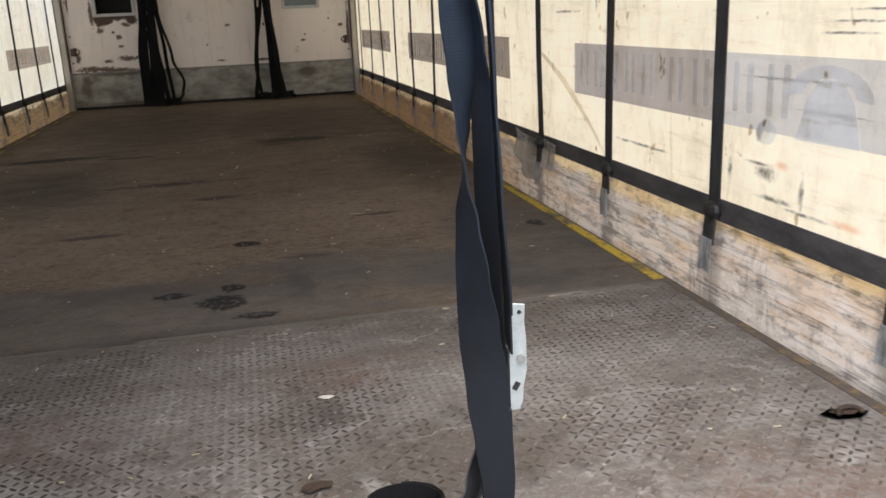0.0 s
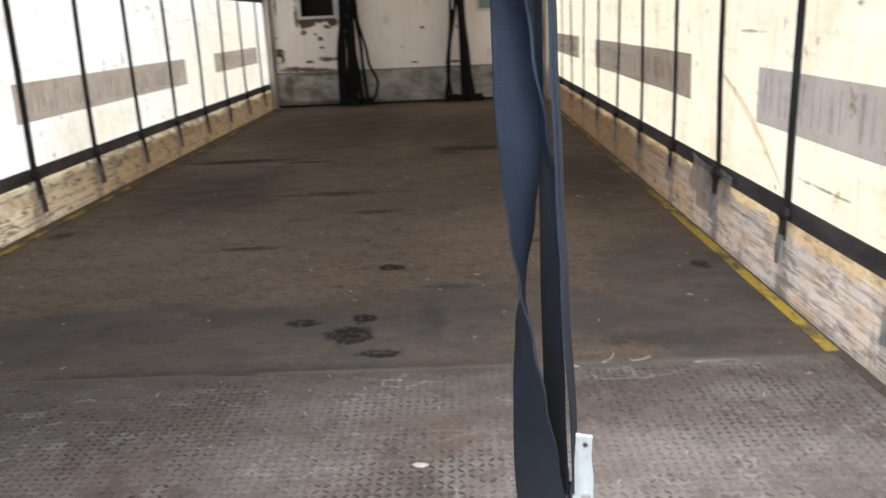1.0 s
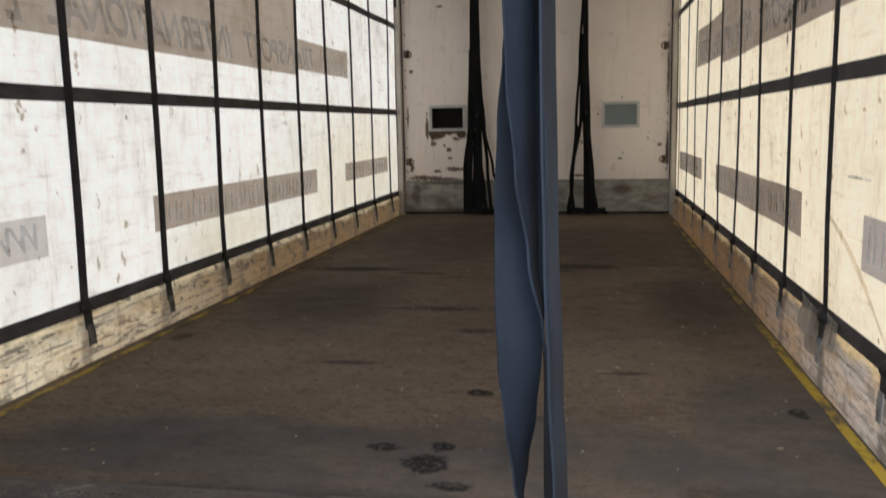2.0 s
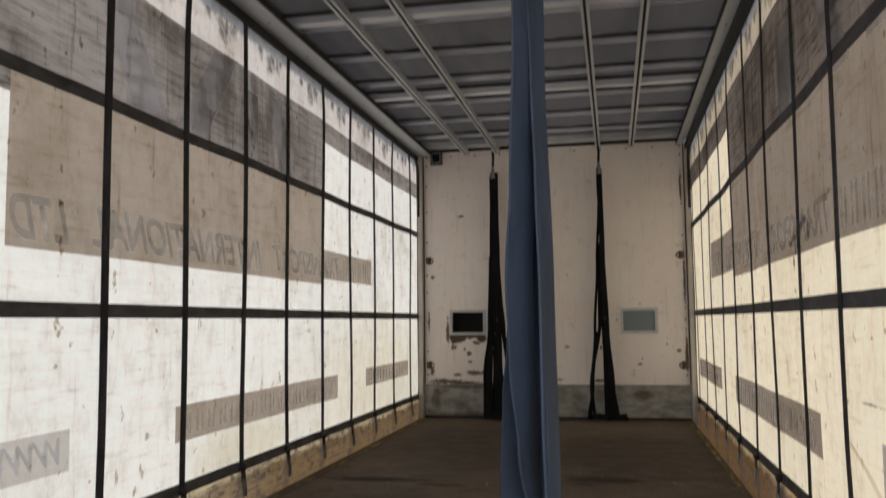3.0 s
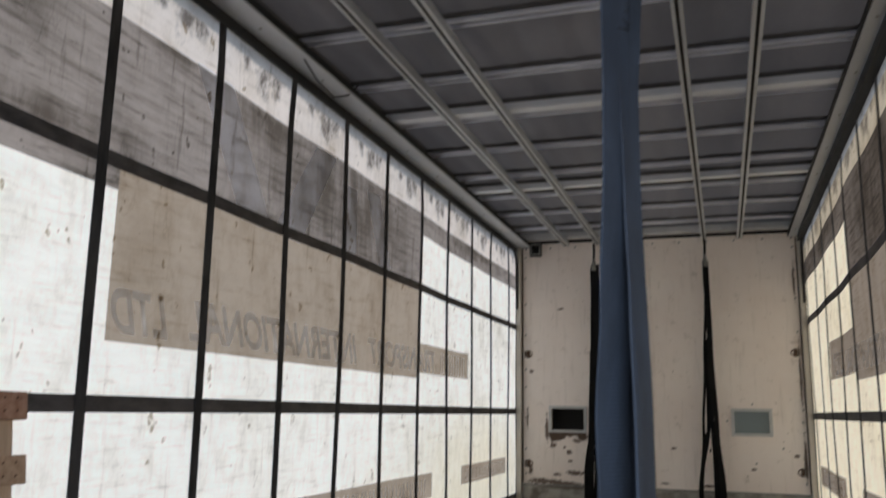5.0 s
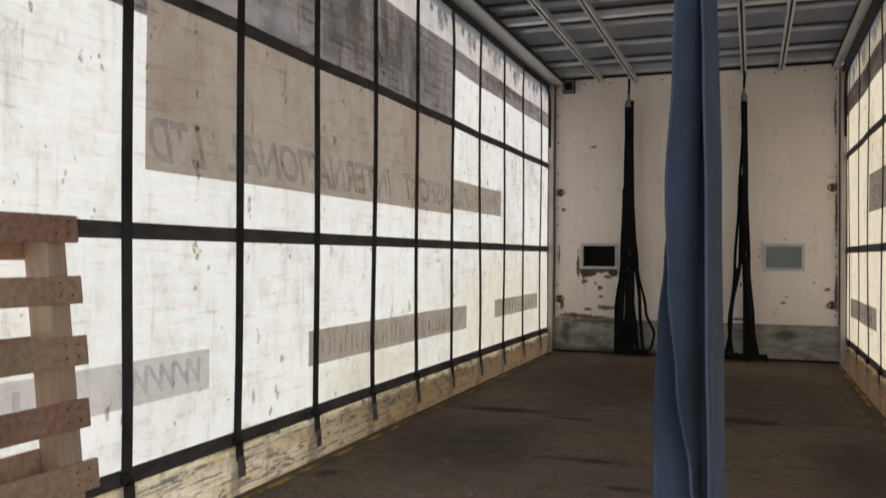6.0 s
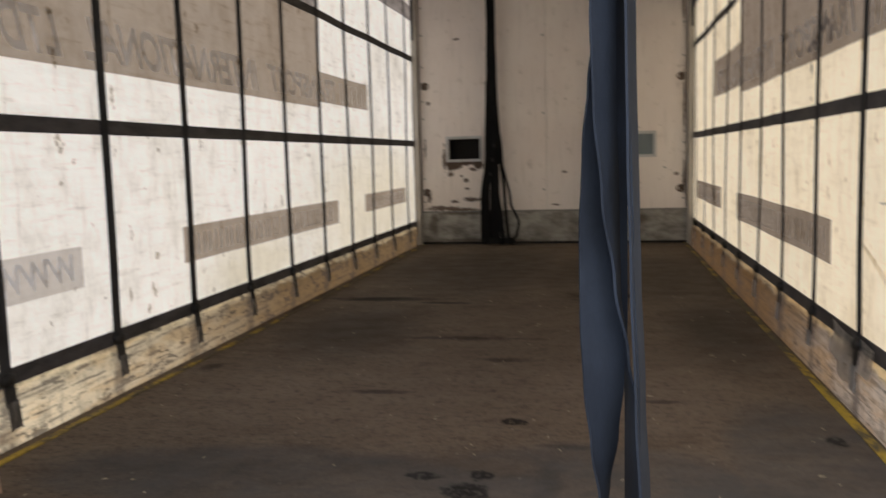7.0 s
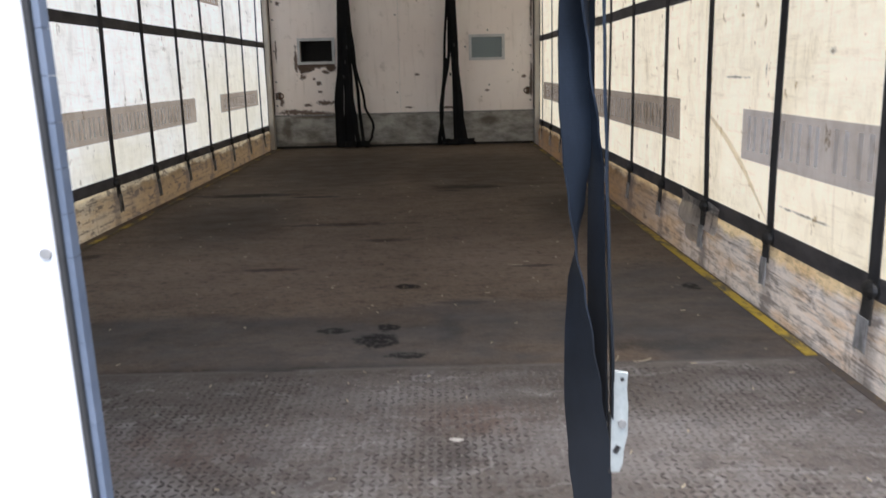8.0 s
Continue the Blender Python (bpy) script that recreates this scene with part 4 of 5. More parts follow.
    # words printed outside, so reversed from within
    printed = {-1: (("LTD", 2.68, 2.385, 1.178, 1.322), ("INTERNATIONAL", 4.28, 2.80, 1.182, 1.332), ("TRANSPORT", 5.58, 4.42, 1.195, 1.335), ("WWW.", 2.655, 2.24, 0.438, 0.53)),
               1: (("TRANSPORT", 3.07, 4.24, 1.185, 1.32), ("INTERNATIONAL", 4.40, 5.84, 1.20, 1.345), ("LTD", 5.96, 6.33, 1.215, 1.355))}
    for text, y0, y1, z0, z1 in printed[side]:
        cu = bpy.data.curves.new("words", "FONT")
        cu.body = text
        cu.offset = 0.028
        tmp = bpy.data.objects.new("words", cu)
        me = bpy.data.meshes.new_from_object(tmp)
        bpy.data.objects.remove(tmp)
        for v in me.vertices:
            v.co.x += 0.35 * v.co.y
        us, vs = [v.co.x for v in me.vertices], [v.co.y for v in me.vertices]
        for v in me.vertices:
            y = y0 + (y1 - y0) * (v.co.x - min(us)) / (max(us) - min(us))
            z = z0 + (z1 - z0) * (v.co.y - min(vs)) / (max(vs) - min(vs))
            v.co = (side * (cloth_x(y, z, side) - 0.0018), y, z)
        me.materials.append(cloth_ink if side < 0 else cloth_ink_faint)
        ob = new("lettering", me)
        ob.parent, ob.matrix_basis = top, put
        ob["label"] = f"faded grey-blue word {text} seen reversed through the cloth"
    if side > 0:
        # a long rubbed smear that curves down across two bays
        bm, rows = bmesh.new(), []
        for i in range(25):
            y, z = 2.97 - 0.024 * i, 0.525 - 0.0078 * i - 0.00018 * i * i
            w = 0.012 * (0.35 + math.sin(math.pi * (i + 1) / 26))
            rows.append([bm.verts.new((cloth_x(y, v, side) - 0.0015, y - dy, v)) for v, dy in ((z - w, 0.004), (z + w, -0.004))])
        for a, b in zip(rows, rows[1:]):
            bm.faces.new((a[0], a[1], b[1], b[0]))
        add("smear", bm, cloth_smear, "faint brown rub mark on the cloth")
        # a printed telephone sign and a worn blot of the same blue beside it
        shapes = [[(1.500, 0.394), (1.318, 0.398), (1.345, 0.478), (1.379, 0.513), (1.44, 0.513), (1.474, 0.478)],
                  [(1.415 + 0.12 * math.cos(a), 0.478 + 0.062 * math.sin(a)) for a in (math.pi * i / 10 for i in range(11))] + [(1.415 + 0.075 * math.cos(a), 0.483 + 0.034 * math.sin(a)) for a in (math.pi * (10 - i) / 10 for i in range(11))],
                  [(1.595 + 0.034 * math.cos(a), 0.398 + 0.026 * math.sin(a)) for a in (2 * math.pi * i / 14 for i in range(14))]]
        for shape in shapes:
            bm = bmesh.new()
            bm.faces.new([bm.verts.new((side * (cloth_x(y, z, side) - 0.0024), y, z)) for y, z in shape])
            bmesh.ops.triangulate(bm, faces=bm.faces[:])
            add("emblem", bm, cloth_sign, "faded pale blue sign seen through the cloth")
    # the faded emblem high on the cloth, as plain slanted shapes
    logos = {-1: [((2.72, 2.22), (2.98, 2.22), (3.36, 1.70), (3.10, 1.70)), ((3.36, 1.70), (3.62, 1.70), (3.95, 2.2), (3.74, 2.2)), ((4.05, 2.1), (4.22, 2.1), (4.22, 1.70), (4.05, 1.70)),
                  ((4.36, 2.15), (4.55, 2.15), (4.75, 1.72), (4.58, 1.72))],
             1: [((1.9, 2.2), (2.2, 2.2), (2.6, 1.68), (2.3, 1.68)), ((2.75, 1.68), (2.95, 1.68), (3.3, 2.2), (3.05, 2.2)), ((3.6, 2.1), (3.8, 2.1), (3.8, 1.72), (3.6, 1.72))]}[side]
    for quad in logos:
        bm, n, rows = bmesh.new(), 8, []
        for i in range(n + 1):
            f = i / n
            ends = [[p + (q - p) * f for p, q in zip(a, b)] for a, b in ((quad[0], quad[3]), (quad[1], quad[2]))]
            rows.append([bm.verts.new((side * (cloth_x(y, z, side) - 0.0020), y, z)) for y, z in ends])
        for a, b in zip(rows, rows[1:]):
            bm.faces.new((a[0], a[1], b[1], b[0]))
        add("emblem", bm, cloth_emblem, "faded blue-grey emblem stroke seen through the cloth")
    if side > 0:
        for ys, zs, lift, mat, words in (((2.81, 2.92, 3.03, 3.14, 3.24), (0.215, 0.185, 0.150, 0.110), 0.010, patch_cloth, "pale grey repair patch on the curtain skirt"),
                                         ((2.95, 3.0, 3.05, 3.1, 3.15), (0.115, 0.09, 0.065, 0.045), 0.006, patch_cloth, "worn grey remains of an older patch")):
            bm, vs, rng = bmesh.new(), [], random.Random(31)
            for y in ys:
                vs.append([bm.verts.new((cloth_x(y, z, side) - lift - 0.002 * math.sin(y * 40), y + rng.uniform(-0.012, 0.012), z + rng.uniform(-0.008, 0.008))) for z in zs])
            for a, b in zip(vs, vs[1:]):
                for j in range(3):
                    bm.faces.new((a[j], b[j], b[j + 1], a[j + 1]))
            bmesh.ops.solidify(bm, geom=bm.faces[:], thickness=0.003)
            add("patch", bm, mat, words)
    return top


curtain(-1)
curtain(1)


# ---- front bulkhead ----
def sheet_with_holes(x0, x1, z0, z1, y0, y1, holes):
    """An upright sheet from y0 (inner face) to y1, with rectangular openings through it."""
    xs = sorted({x0, x1, *(v for h in holes for v in h[:2])})
    zs = sorted({z0, z1, *(v for h in holes for v in h[2:])})
    solid = {(i, j) for i in range(len(xs) - 1) for j in range(len(zs) - 1)
             if not any(h[0] < (xs[i] + xs[i + 1]) / 2 < h[1] and h[2] < (zs[j] + zs[j + 1]) / 2 < h[3] for h in holes)}
    bm, made = bmesh.new(), {}

    def v(i, j, y):
        if (i, j, y) not in made:
            made[i, j, y] = bm.verts.new((xs[i], y, zs[j]))
        return made[i, j, y]

    for i, j in solid:
        for y in (y0, y1):
            bm.faces.new([v(a, b, y) for a, b in ((i, j), (i + 1, j), (i + 1, j + 1), (i, j + 1))])
        for (di, dj), (p, q) in {(-1, 0): ((0, 0), (0, 1)), (1, 0): ((1, 0), (1, 1)), (0, -1): ((0, 0), (1, 0)), (0, 1): ((0, 1), (1, 1))}.items():
            if (i + di, j + dj) not in solid:
                a, b = (i + p[0], j + p[1]), (i + q[0], j + q[1])
                bm.faces.new([v(*a, y0), v(*b, y0), v(*b, y1), v(*a, y1)])
    return bm


VENT, PANE = (-0.945, -0.650, 0.797, 0.986), (0.639, 0.922, 0.800, 0.984)
wall_front = thing("wall_front", "scuffed white painted front bulkhead with rust stains", "wall", (0, FRONT, 0), kind="structure")
home = Matrix.Translation((0, -FRONT, 0))


def front(name, bm, material, label="", parent=wall_front):
    ob = part(name, bm, material, parent, label)
    if parent is wall_front:
        ob.matrix_basis = home
    return ob


front("panel", sheet_with_holes(-1.215, -0.036, 0.312, 2.602, FRONT, FRONT + 0.03, [VENT]), panel_paint)
front("panel", sheet_with_holes(-0.033, 1.215, 0.312, 2.602, FRONT, FRONT + 0.03, [PANE]), panel_paint)
front("kick_plate", boxed(-1.215, 1.215, FRONT - 0.008, FRONT + 0.03, -0.02, 0.310, bevel=0.002), kick_metal, "dented grey metal kick plate")
tagged(part("wall_cab", boxed(-1.3, 1.3, FRONT + 0.16, FRONT + 0.2, -0.1, 2.7), cab_grey), "plain cab side behind the bulkhead", "wall", kind="structure")
bolt_mesh = mesh_of(rod(bmesh.new(), (0, 0.002, 0), (0, -0.004, 0), 0.009, 8), "bolt")
bolt_mesh.materials.append(dull_steel)
spots = [(-1.18 + 0.236 * i, 2.482) for i in range(11)]
spots += [(s * 1.185, z) for s in (-1, 1) for z in (0.4, 0.62, 0.9, 1.18, 1.34, 1.66, 1.95, 2.2, 2.4)]
spots += [(-0.06, z) for z in (0.5, 1.2, 1.9)] + [(0.79, 1.045), (0.58, 0.9), (1.02, 0.68), (0.80, 0.55)]
for x, z in spots:
    b = new("bolt", bolt_mesh)
    b.parent = wall_front
    b.location = (x, 0, z)
for s in (-1, 1):
    for z in (0.49, 1.482):
        br = front("bracket", box(box(bmesh.new(), s * 1.16 - 0.016, s * 1.16 + 0.016, FRONT - 0.006, FRONT, z - 0.036, z + 0.036, bevel=0.002),
                                  s * 1.185 - 0.008, s * 1.185 + 0.008, FRONT - 0.02, FRONT - 0.004, z - 0.03, z + 0.03, bevel=0.003), bracket_rust, "rusted lashing bracket")
        ring = [(s * 1.145 + 0.022 * math.cos(a), FRONT - 0.014, z + 0.022 * math.sin(a)) for a in (2 * math.pi * i / 14 for i in range(14))]
        part("ring", tube(bmesh.new(), ring, 0.005, 6, True), rust_brown, br)
# black strip laid on the panel to paint the gap's shade
front("top_gap", boxed(-1.2, 1.2, FRONT - 0.014, FRONT - 0.0005, 2.528, 2.552), void_black, "black strip painted for the shaded gap under the header beam")
front("edge_strip", boxed(-1.214, 1.214, FRONT - 0.012, FRONT - 0.0085, 0.301, 0.314), dull_steel, "dark top edge of the kick plate")
front("foot_seam", boxed(-1.214, 1.214, FRONT - 0.016, FRONT - 0.0085, -0.01, 0.022, bevel=0.002), void_black, "black strip along the foot of the kick plate")
front("tag_plate", boxed(-0.078, 0.038, FRONT - 0.004, FRONT, 2.375, 2.50, bevel=0.001), panel_paint)


def opening_frame(name, hole, material):
    x0, x1, z0, z1 = hole
    bm = sheet_with_holes(x0 - 0.024, x1 + 0.024, z0 - 0.024, z1 + 0.024, FRONT - 0.016, FRONT - 0.0005, [hole])
    return front(name, bm, material)


opening_frame("vent_frame", VENT, frame_grey)
x0, x1, z0, z1 = VENT
bm = boxed(x0 - 0.01, x1 + 0.01, FRONT + 0.035, FRONT + 0.15, z0 - 0.01, z1 + 0.01)
bmesh.ops.delete(bm, geom=[f for f in bm.faces if f.normal.y < -0.5], context="FACES")
front("vent_box", bm, void_black, "black vent cavity")
opening_frame("window_frame", PANE, frame_grey)
x0, x1, z0, z1 = PANE
front("pane", boxed(x0, x1, FRONT + 0.008, FRONT + 0.014, z0, z1), frost, "frosted glass pane")

for s in (-1, 1):
    x0, x1 = sorted((s * 1.218, s * 1.262))
    tagged(part("corner_post", boxed(x0, x1, FRONT - 0.07, FRONT + 0.03, -0.03, 2.50, bevel=0.006), post_paint), "scuffed grey steel corner post", "post", kind="structure")
    x0, x1 = sorted((s * 1.2095, s * 1.2175))
    tagged(part("trim", boxed(x0, x1, FRONT - 0.0125, FRONT - 0.001, 0.32, 2.5), rust_dark), "dark rusty joint beside the corner post", "seal", kind="structure")
    x0, x1 = sorted((s * 1.225, s * 1.275))
    tagged(part("rear_post", boxed(x0, x1, REAR, REAR + 0.09, -0.05, 2.62, bevel=0.005), post_paint), "grey steel rear door post", "post", kind="structure")
    x0, x1 = sorted((s * 1.262, s * 1.285))
    tagged(part("trim", boxed(x0, x1, FRONT - 0.075, FRONT + 0.03, -0.05, 2.48), rubber), "black edge seal of the curtain", "seal", kind="structure")

for s in (-1, 1):
    arc = [(s * 1.253, 7.0, 2.452)] + [(s * 1.253, 7.76 + 0.17 * math.sin(a), 2.282 + 0.17 * math.cos(a)) for a in (math.pi / 2 * i / 8 for i in range(9))] + [(s * 1.253, 7.93, 1.9)]
    tagged(part("trim", tube(bmesh.new(), arc, 0.013, 8), rubber, smooth=True), "black seal round the curtain's upper front corner", "seal", kind="structure")
lamp = thing("interior_lamp", "small square dark lamp with a pale rim on the bulkhead", "lamp", (-1.08, FRONT, 2.405))
bm = sheet_with_holes(-0.055, 0.055, 0.0, 0.13, -0.045, -0.004, [(-0.04, 0.04, 0.018, 0.112)])
part("housing", bm, black_steel, lamp)
part("lens", boxed(-0.04, 0.04, -0.036, -0.006, 0.018, 0.112, bevel=0.004), lens_black, lamp, "dark glossy lens")
part("rim", sheet_with_holes(-0.046, 0.046, 0.012, 0.118, -0.048, -0.0455, [(-0.036, 0.036, 0.024, 0.106)]), dull_steel, lamp)


# ---- roof ----
def roof_sheet():
    """Roof skin with shallow lengthwise folds."""
    bm, rows = bmesh.new(), []
    n = 130
    for i in range(n + 1):
        x = -1.29 + 2.58 * i / n
        z = 2.612 + 0.005 * math.sin(x * 21) + 0.003 * math.sin(x * 47 + 1)
        rows.append([bm.verts.new((x, y, z + 0.003 * math.sin(y * 3 + x * 4))) for y in (REAR - 0.02, 1.5, 2.5, 3.5, 4.5, 5.5, 6.5, 7.5, FRONT + 0.03)])
    for a, b in zip(rows, rows[1:]):
        for j in range(8):
            bm.faces.new((a[j], b[j], b[j + 1], a[j + 1]))
    bmesh.ops.solidify(bm, geom=bm.faces[:], thickness=0.02)
    return bm


tagged(part("ceiling", roof_sheet(), roof_skin, smooth=True), "dark grey-brown roof sheet with shallow folds", "ceiling", kind="structure")
BOW, BEAM, TRACK = 2.570, 2.533, 2.488
for y in [2.805 + 0.592 * i for i in range(-3, 9)]:
    bm = boxed(-1.2, 1.2, y - 0.034, y - 0.010, BOW, BOW + 0.022, bevel=0.007)
    box(bm, -1.2, 1.2, y + 0.016, y + 0.034, BOW, BOW + 0.022, bevel=0.007)
    bow = tagged(part("roof_bow", bm, bow_metal), "thin ribbed grey roof bow", "beam", group="roof bows", kind="structure")
    part("flange", boxed(-1.2, 1.2, y - 0.040, y + 0.040, BOW + 0.0225, BOW + 0.04), roof_skin, bow, "dark flange under the roof sheet")
for y in (REAR + 0.12, 2.50, 4.40, 6.02):
    beam = tagged(part("roof_beam", boxed(-1.2, 1.2, y - 0.036, y + 0.036, BEAM, BEAM + 0.042, bevel=0.004), alu_beam), "deep grey metal cross beam", "beam", group="roof beams", kind="structure")
    part("web", boxed(-1.2, 1.2, y - 0.020, y + 0.020, BEAM + 0.0425, 2.605), roof_skin, beam, "dark web above the beam's flange")
tagged(part("roof_beam", boxed(-1.2, 1.2, FRONT - 0.16, FRONT - 0.06, 2.548, 2.605, bevel=0.006), alu), "grey metal front header beam", "beam", group="roof beams", kind="structure")


def track(x):
    """A slotted channel that opens downwards."""
    bm = bmesh.new()
    y0, y1 = REAR + 0.05, FRONT - 0.02
    for a, b, c, d in ((-0.0225, -0.0195, TRACK, TRACK + 0.043), (0.0195, 0.0225, TRACK, TRACK + 0.043), (-0.0195, 0.0195, TRACK + 0.0395, TRACK + 0.043), (-0.0195, -0.0075, TRACK, TRACK + 0.004), (0.0075, 0.0195, TRACK, TRACK + 0.004)):
        box(bm, x + a, x + b, y0, y1, c, d)
    ob = tagged(part("ceiling_track", bm, alu), "slotted aluminium load strap track under the roof", "rail", group="ceiling tracks", kind="structure")
    # black block fills the channel, standing in for its inner shade
    part("slot", boxed(x - 0.019, x + 0.019, y0, y1, TRACK + 0.009, TRACK + 0.038), void_black, ob, "black filler painted for the shade inside the slot")
    return ob


TRACKS = (-0.785, -0.488, 0.453, 0.755)
for x in TRACKS:
    track(x)
for s in (-1, 1):
    bm = bmesh.new()
    x0, x1 = sorted((s * (1.132 if s < 0 else 1.160), s * (1.262 if s < 0 else 1.222)))
    box(bm, x0, x1, REAR, FRONT - 0.005, 2.490, 2.531, bevel=0.003)
    rail = tagged(part("cant_rail", bm, alu), "grey aluminium roof edge rail", "rail", kind="structure")
    # the roof's dark colour stands in for shade above the rail
    x0, x1 = sorted((s * 1.20, s * 1.27))
    part("upstand", boxed(x0, x1, REAR, FRONT - 0.005, 2.5315, 2.64, bevel=0.003), roof_skin, rail, "upstand in dark roof colour, painted for the shade above the rail")
    x0, x1 = sorted((s * (1.124 if s < 0 else 1.152), s * (1.1315 if s < 0 else 1.1595)))
    part("lip", boxed(x0, x1, REAR, FRONT - 0.005, 2.497, 2.525), rubber, rail, "dark seam along the rail's inner edge")
    x0, x1 = sorted((s * (1.250 if s < 0 else 1.224), s * 1.285))
    tagged(part("trim", boxed(x0, x1, REAR + 0.095, FRONT - 0.075, 2.443 if s < 0 else 2.438, 2.4885), rubber), "black curtain runner gap", "seal", kind="structure")
    rivet = mesh_of(rod(bmesh.new(), (0, 0, 0.002), (0, 0, -0.003), 0.007, 8), "rivet")
    rivet.materials.append(dull_steel)
    for i in range(12):
        r = new("rivet", rivet)
        r.location = (s * 1.195, 1.3 + 0.58 * i, 2.490)
        r.parent = bpy.data.objects["cant_rail" if s < 0 else "cant_rail.001"]
line = smooth_line([(0, -1.165, 3.36, 2.496), (1, -1.16, 3.50, 2.437), (2, -1.16, 3.68, 2.422), (3, -1.15, 3.82, 2.485), (4, -1.12, 3.86, 2.545)], 22)
tagged(part("loose_cable", tube(bmesh.new(), [p[1:] for p in line], 0.004, 6), rubber, smooth=True), "thin black cable drooping from the roof edge rail", "cable")


# ---- rear door ----
door = thing("door_1", "closed white rear door leaf with a grey rubber edge seal", "door", kind="structure")
door.matrix_basis = pose(0.049, REAR, 0, 0, -1.2, 0)
part("leaf", boxed(-1.235, -0.012, -0.005, 0.028, -0.02, 2.58, bevel=0.003), white_paint, door)
part("edge_channel", boxed(-0.0118, 0.014, -0.010, 0.026, -0.02, 2.58, bevel=0.003), white_paint, door, "white metal edge channel")
bm = bmesh.new()
for i in range(87):
    z = -0.02 + i * 0.03
    box(bm, 0.0187, 0.0232, -0.004, 0.008, z, z + 0.0296)
part("seal", bm, seal_grey, door, "ribbed grey rubber seal")
part("seal_lip", boxed(0.0142, 0.0185, -0.008, 0.006, -0.02, 2.58, bevel=0.001), rubber, door, "dark seal lip")
for z in (0.355, 0.585, 0.76):
    part("rivet", rod(bmesh.new(), (0.0085, -0.009, z), (0.0085, -0.0125, z), 0.004, 10), rust_brown if z > 0.7 else dull_steel, door)


# ---- hanging strap near the opening ----
def twist(keys, n, width, thick=0.0024):
    """A hanging strip from keys of height, x, y and turn in degrees."""
    rows = smooth_line(keys, n)
    return ribbon(bmesh.new(), [(x, y, z) for z, x, y, a in rows], [(math.cos(radians(a)), math.sin(radians(a)), 0) for z, x, y, a in rows], width, thick)


SX, SY = 0.455, 0.96
HANG = Vector((0.032, -0.006, -0.020))
strap = thing("cargo_strap", "navy blue webbing cargo strap hanging from the ceiling track", "strap", Vector((SX, SY, 0)) + HANG)
away = Matrix.Translation((-SX, -SY, 0))


def hung(name, bm, material, label="", parent=strap, smooth=False):
    ob = part(name, bm, material, parent, label, smooth)
    if parent is strap:
        ob.matrix_basis = away
    return ob


hung("webbing", twist([(1.385, 0.4495, 0.962, -112), (1.2, 0.449, 0.962, -113), (1.06, 0.446, 0.960, -118), (0.947, 0.441, 0.958, -126), (0.9, 0.4385, 0.957, -134), (0.84, 0.4360, 0.955, -145), (0.76, 0.434, 0.952, -151), (0.68, 0.434, 0.947, -150),
                       (0.62, 0.434, 0.942, -137), (0.565, 0.4345, 0.942, -120), (0.51, 0.4342, 0.942, -100), (0.458, 0.435, 0.942, -76), (0.395, 0.4385, 0.941, -58), (0.33, 0.4435, 0.940, -38), (0.25, 0.4515, 0.938, -14),
                       (0.19, 0.457, 0.938, 14), (0.127, 0.462, 0.940, 24), (0.06, 0.464, 0.946, 34), (0.024, 0.466, 0.95, 50)], 170, 0.051), strap_navy)
hung("webbing", twist([(1.400, 0.4470, 0.948, 62), (1.399, 0.4460, 0.936, 62), (1.386, 0.4445, 0.928, 62), (1.35, 0.4450, 0.932, 64), (1.28, 0.4440, 0.936, 66), (1.2, 0.4430, 0.936, 66), (1.06, 0.4390, 0.935, 63), (0.96, 0.4345, 0.934, 60), (0.88, 0.4360, 0.934, 63),
                       (0.80, 0.4405, 0.936, 70), (0.72, 0.4470, 0.942, 82), (0.65, 0.4545, 0.952, 95), (0.6, 0.4597, 0.960, 102), (0.5, 0.461, 0.959, 106), (0.4, 0.4635, 0.958, 109), (0.29, 0.466, 0.958, 110)], 130, 0.044), strap_navy)
hung("webbing", twist([(1.34, 0.451, 0.960, 72), (1.17, 0.4535, 0.962, 78), (1.06, 0.4570, 0.956, 77), (0.947, 0.4595, 0.948, 78), (0.84, 0.4605, 0.941, 78), (0.72, 0.4635, 0.936, 77), (0.6, 0.4675, 0.934, 77), (0.5, 0.4720, 0.934, 77), (0.35, 0.480, 0.936, 78)], 80, 0.044), strap_navy)
hung("webbing", twist([(2.516, 0.424, 0.955, 62), (2.1, 0.437, 0.955, 63), (1.7, 0.444, 0.954, 66), (1.5, 0.4455, 0.943, 66), (1.44, 0.4460, 0.931, 63), (1.41, 0.4462, 0.926, 62), (1.398, 0.4464, 0.931, 62), (1.396, 0.4468, 0.943, 62)], 90, 0.046), strap_navy)
hung("webbing", twist([(2.516, 0.424, 0.962, 60), (2.0, 0.440, 0.964, 65), (1.6, 0.452, 0.966, 67), (1.5, 0.456, 0.974, 67), (1.41, 0.457, 0.981, 68), (1.33, 0.4545, 0.974, 72), (1.28, 0.4525, 0.972, 74), (1.2, 0.453, 0.968, 76), (0.95, 0.4605, 0.955, 79), (0.75, 0.4640, 0.944, 80), (0.6, 0.4690, 0.941, 80), (0.30, 0.4800, 0.944, 82)], 120, 0.044), strap_navy)
hung("webbing", twist([(0.29, 0.476, 0.966, 78), (0.16, 0.472, 0.966, 70), (0.08, 0.466, 0.966, 50), (0.004, 0.462, 0.968, 36)], 30, 0.044), strap_black)
hung("hanger", box(rod(bmesh.new(), (0.424, 0.958, 2.505), (0.424, 0.958, 2.530), 0.006), 0.406, 0.442, 0.935, 0.98, 2.496, 2.506, bevel=0.003), dull_steel, "steel track hanger")
bend = lambda v: math.copysign(abs(v) ** 0.85, v)
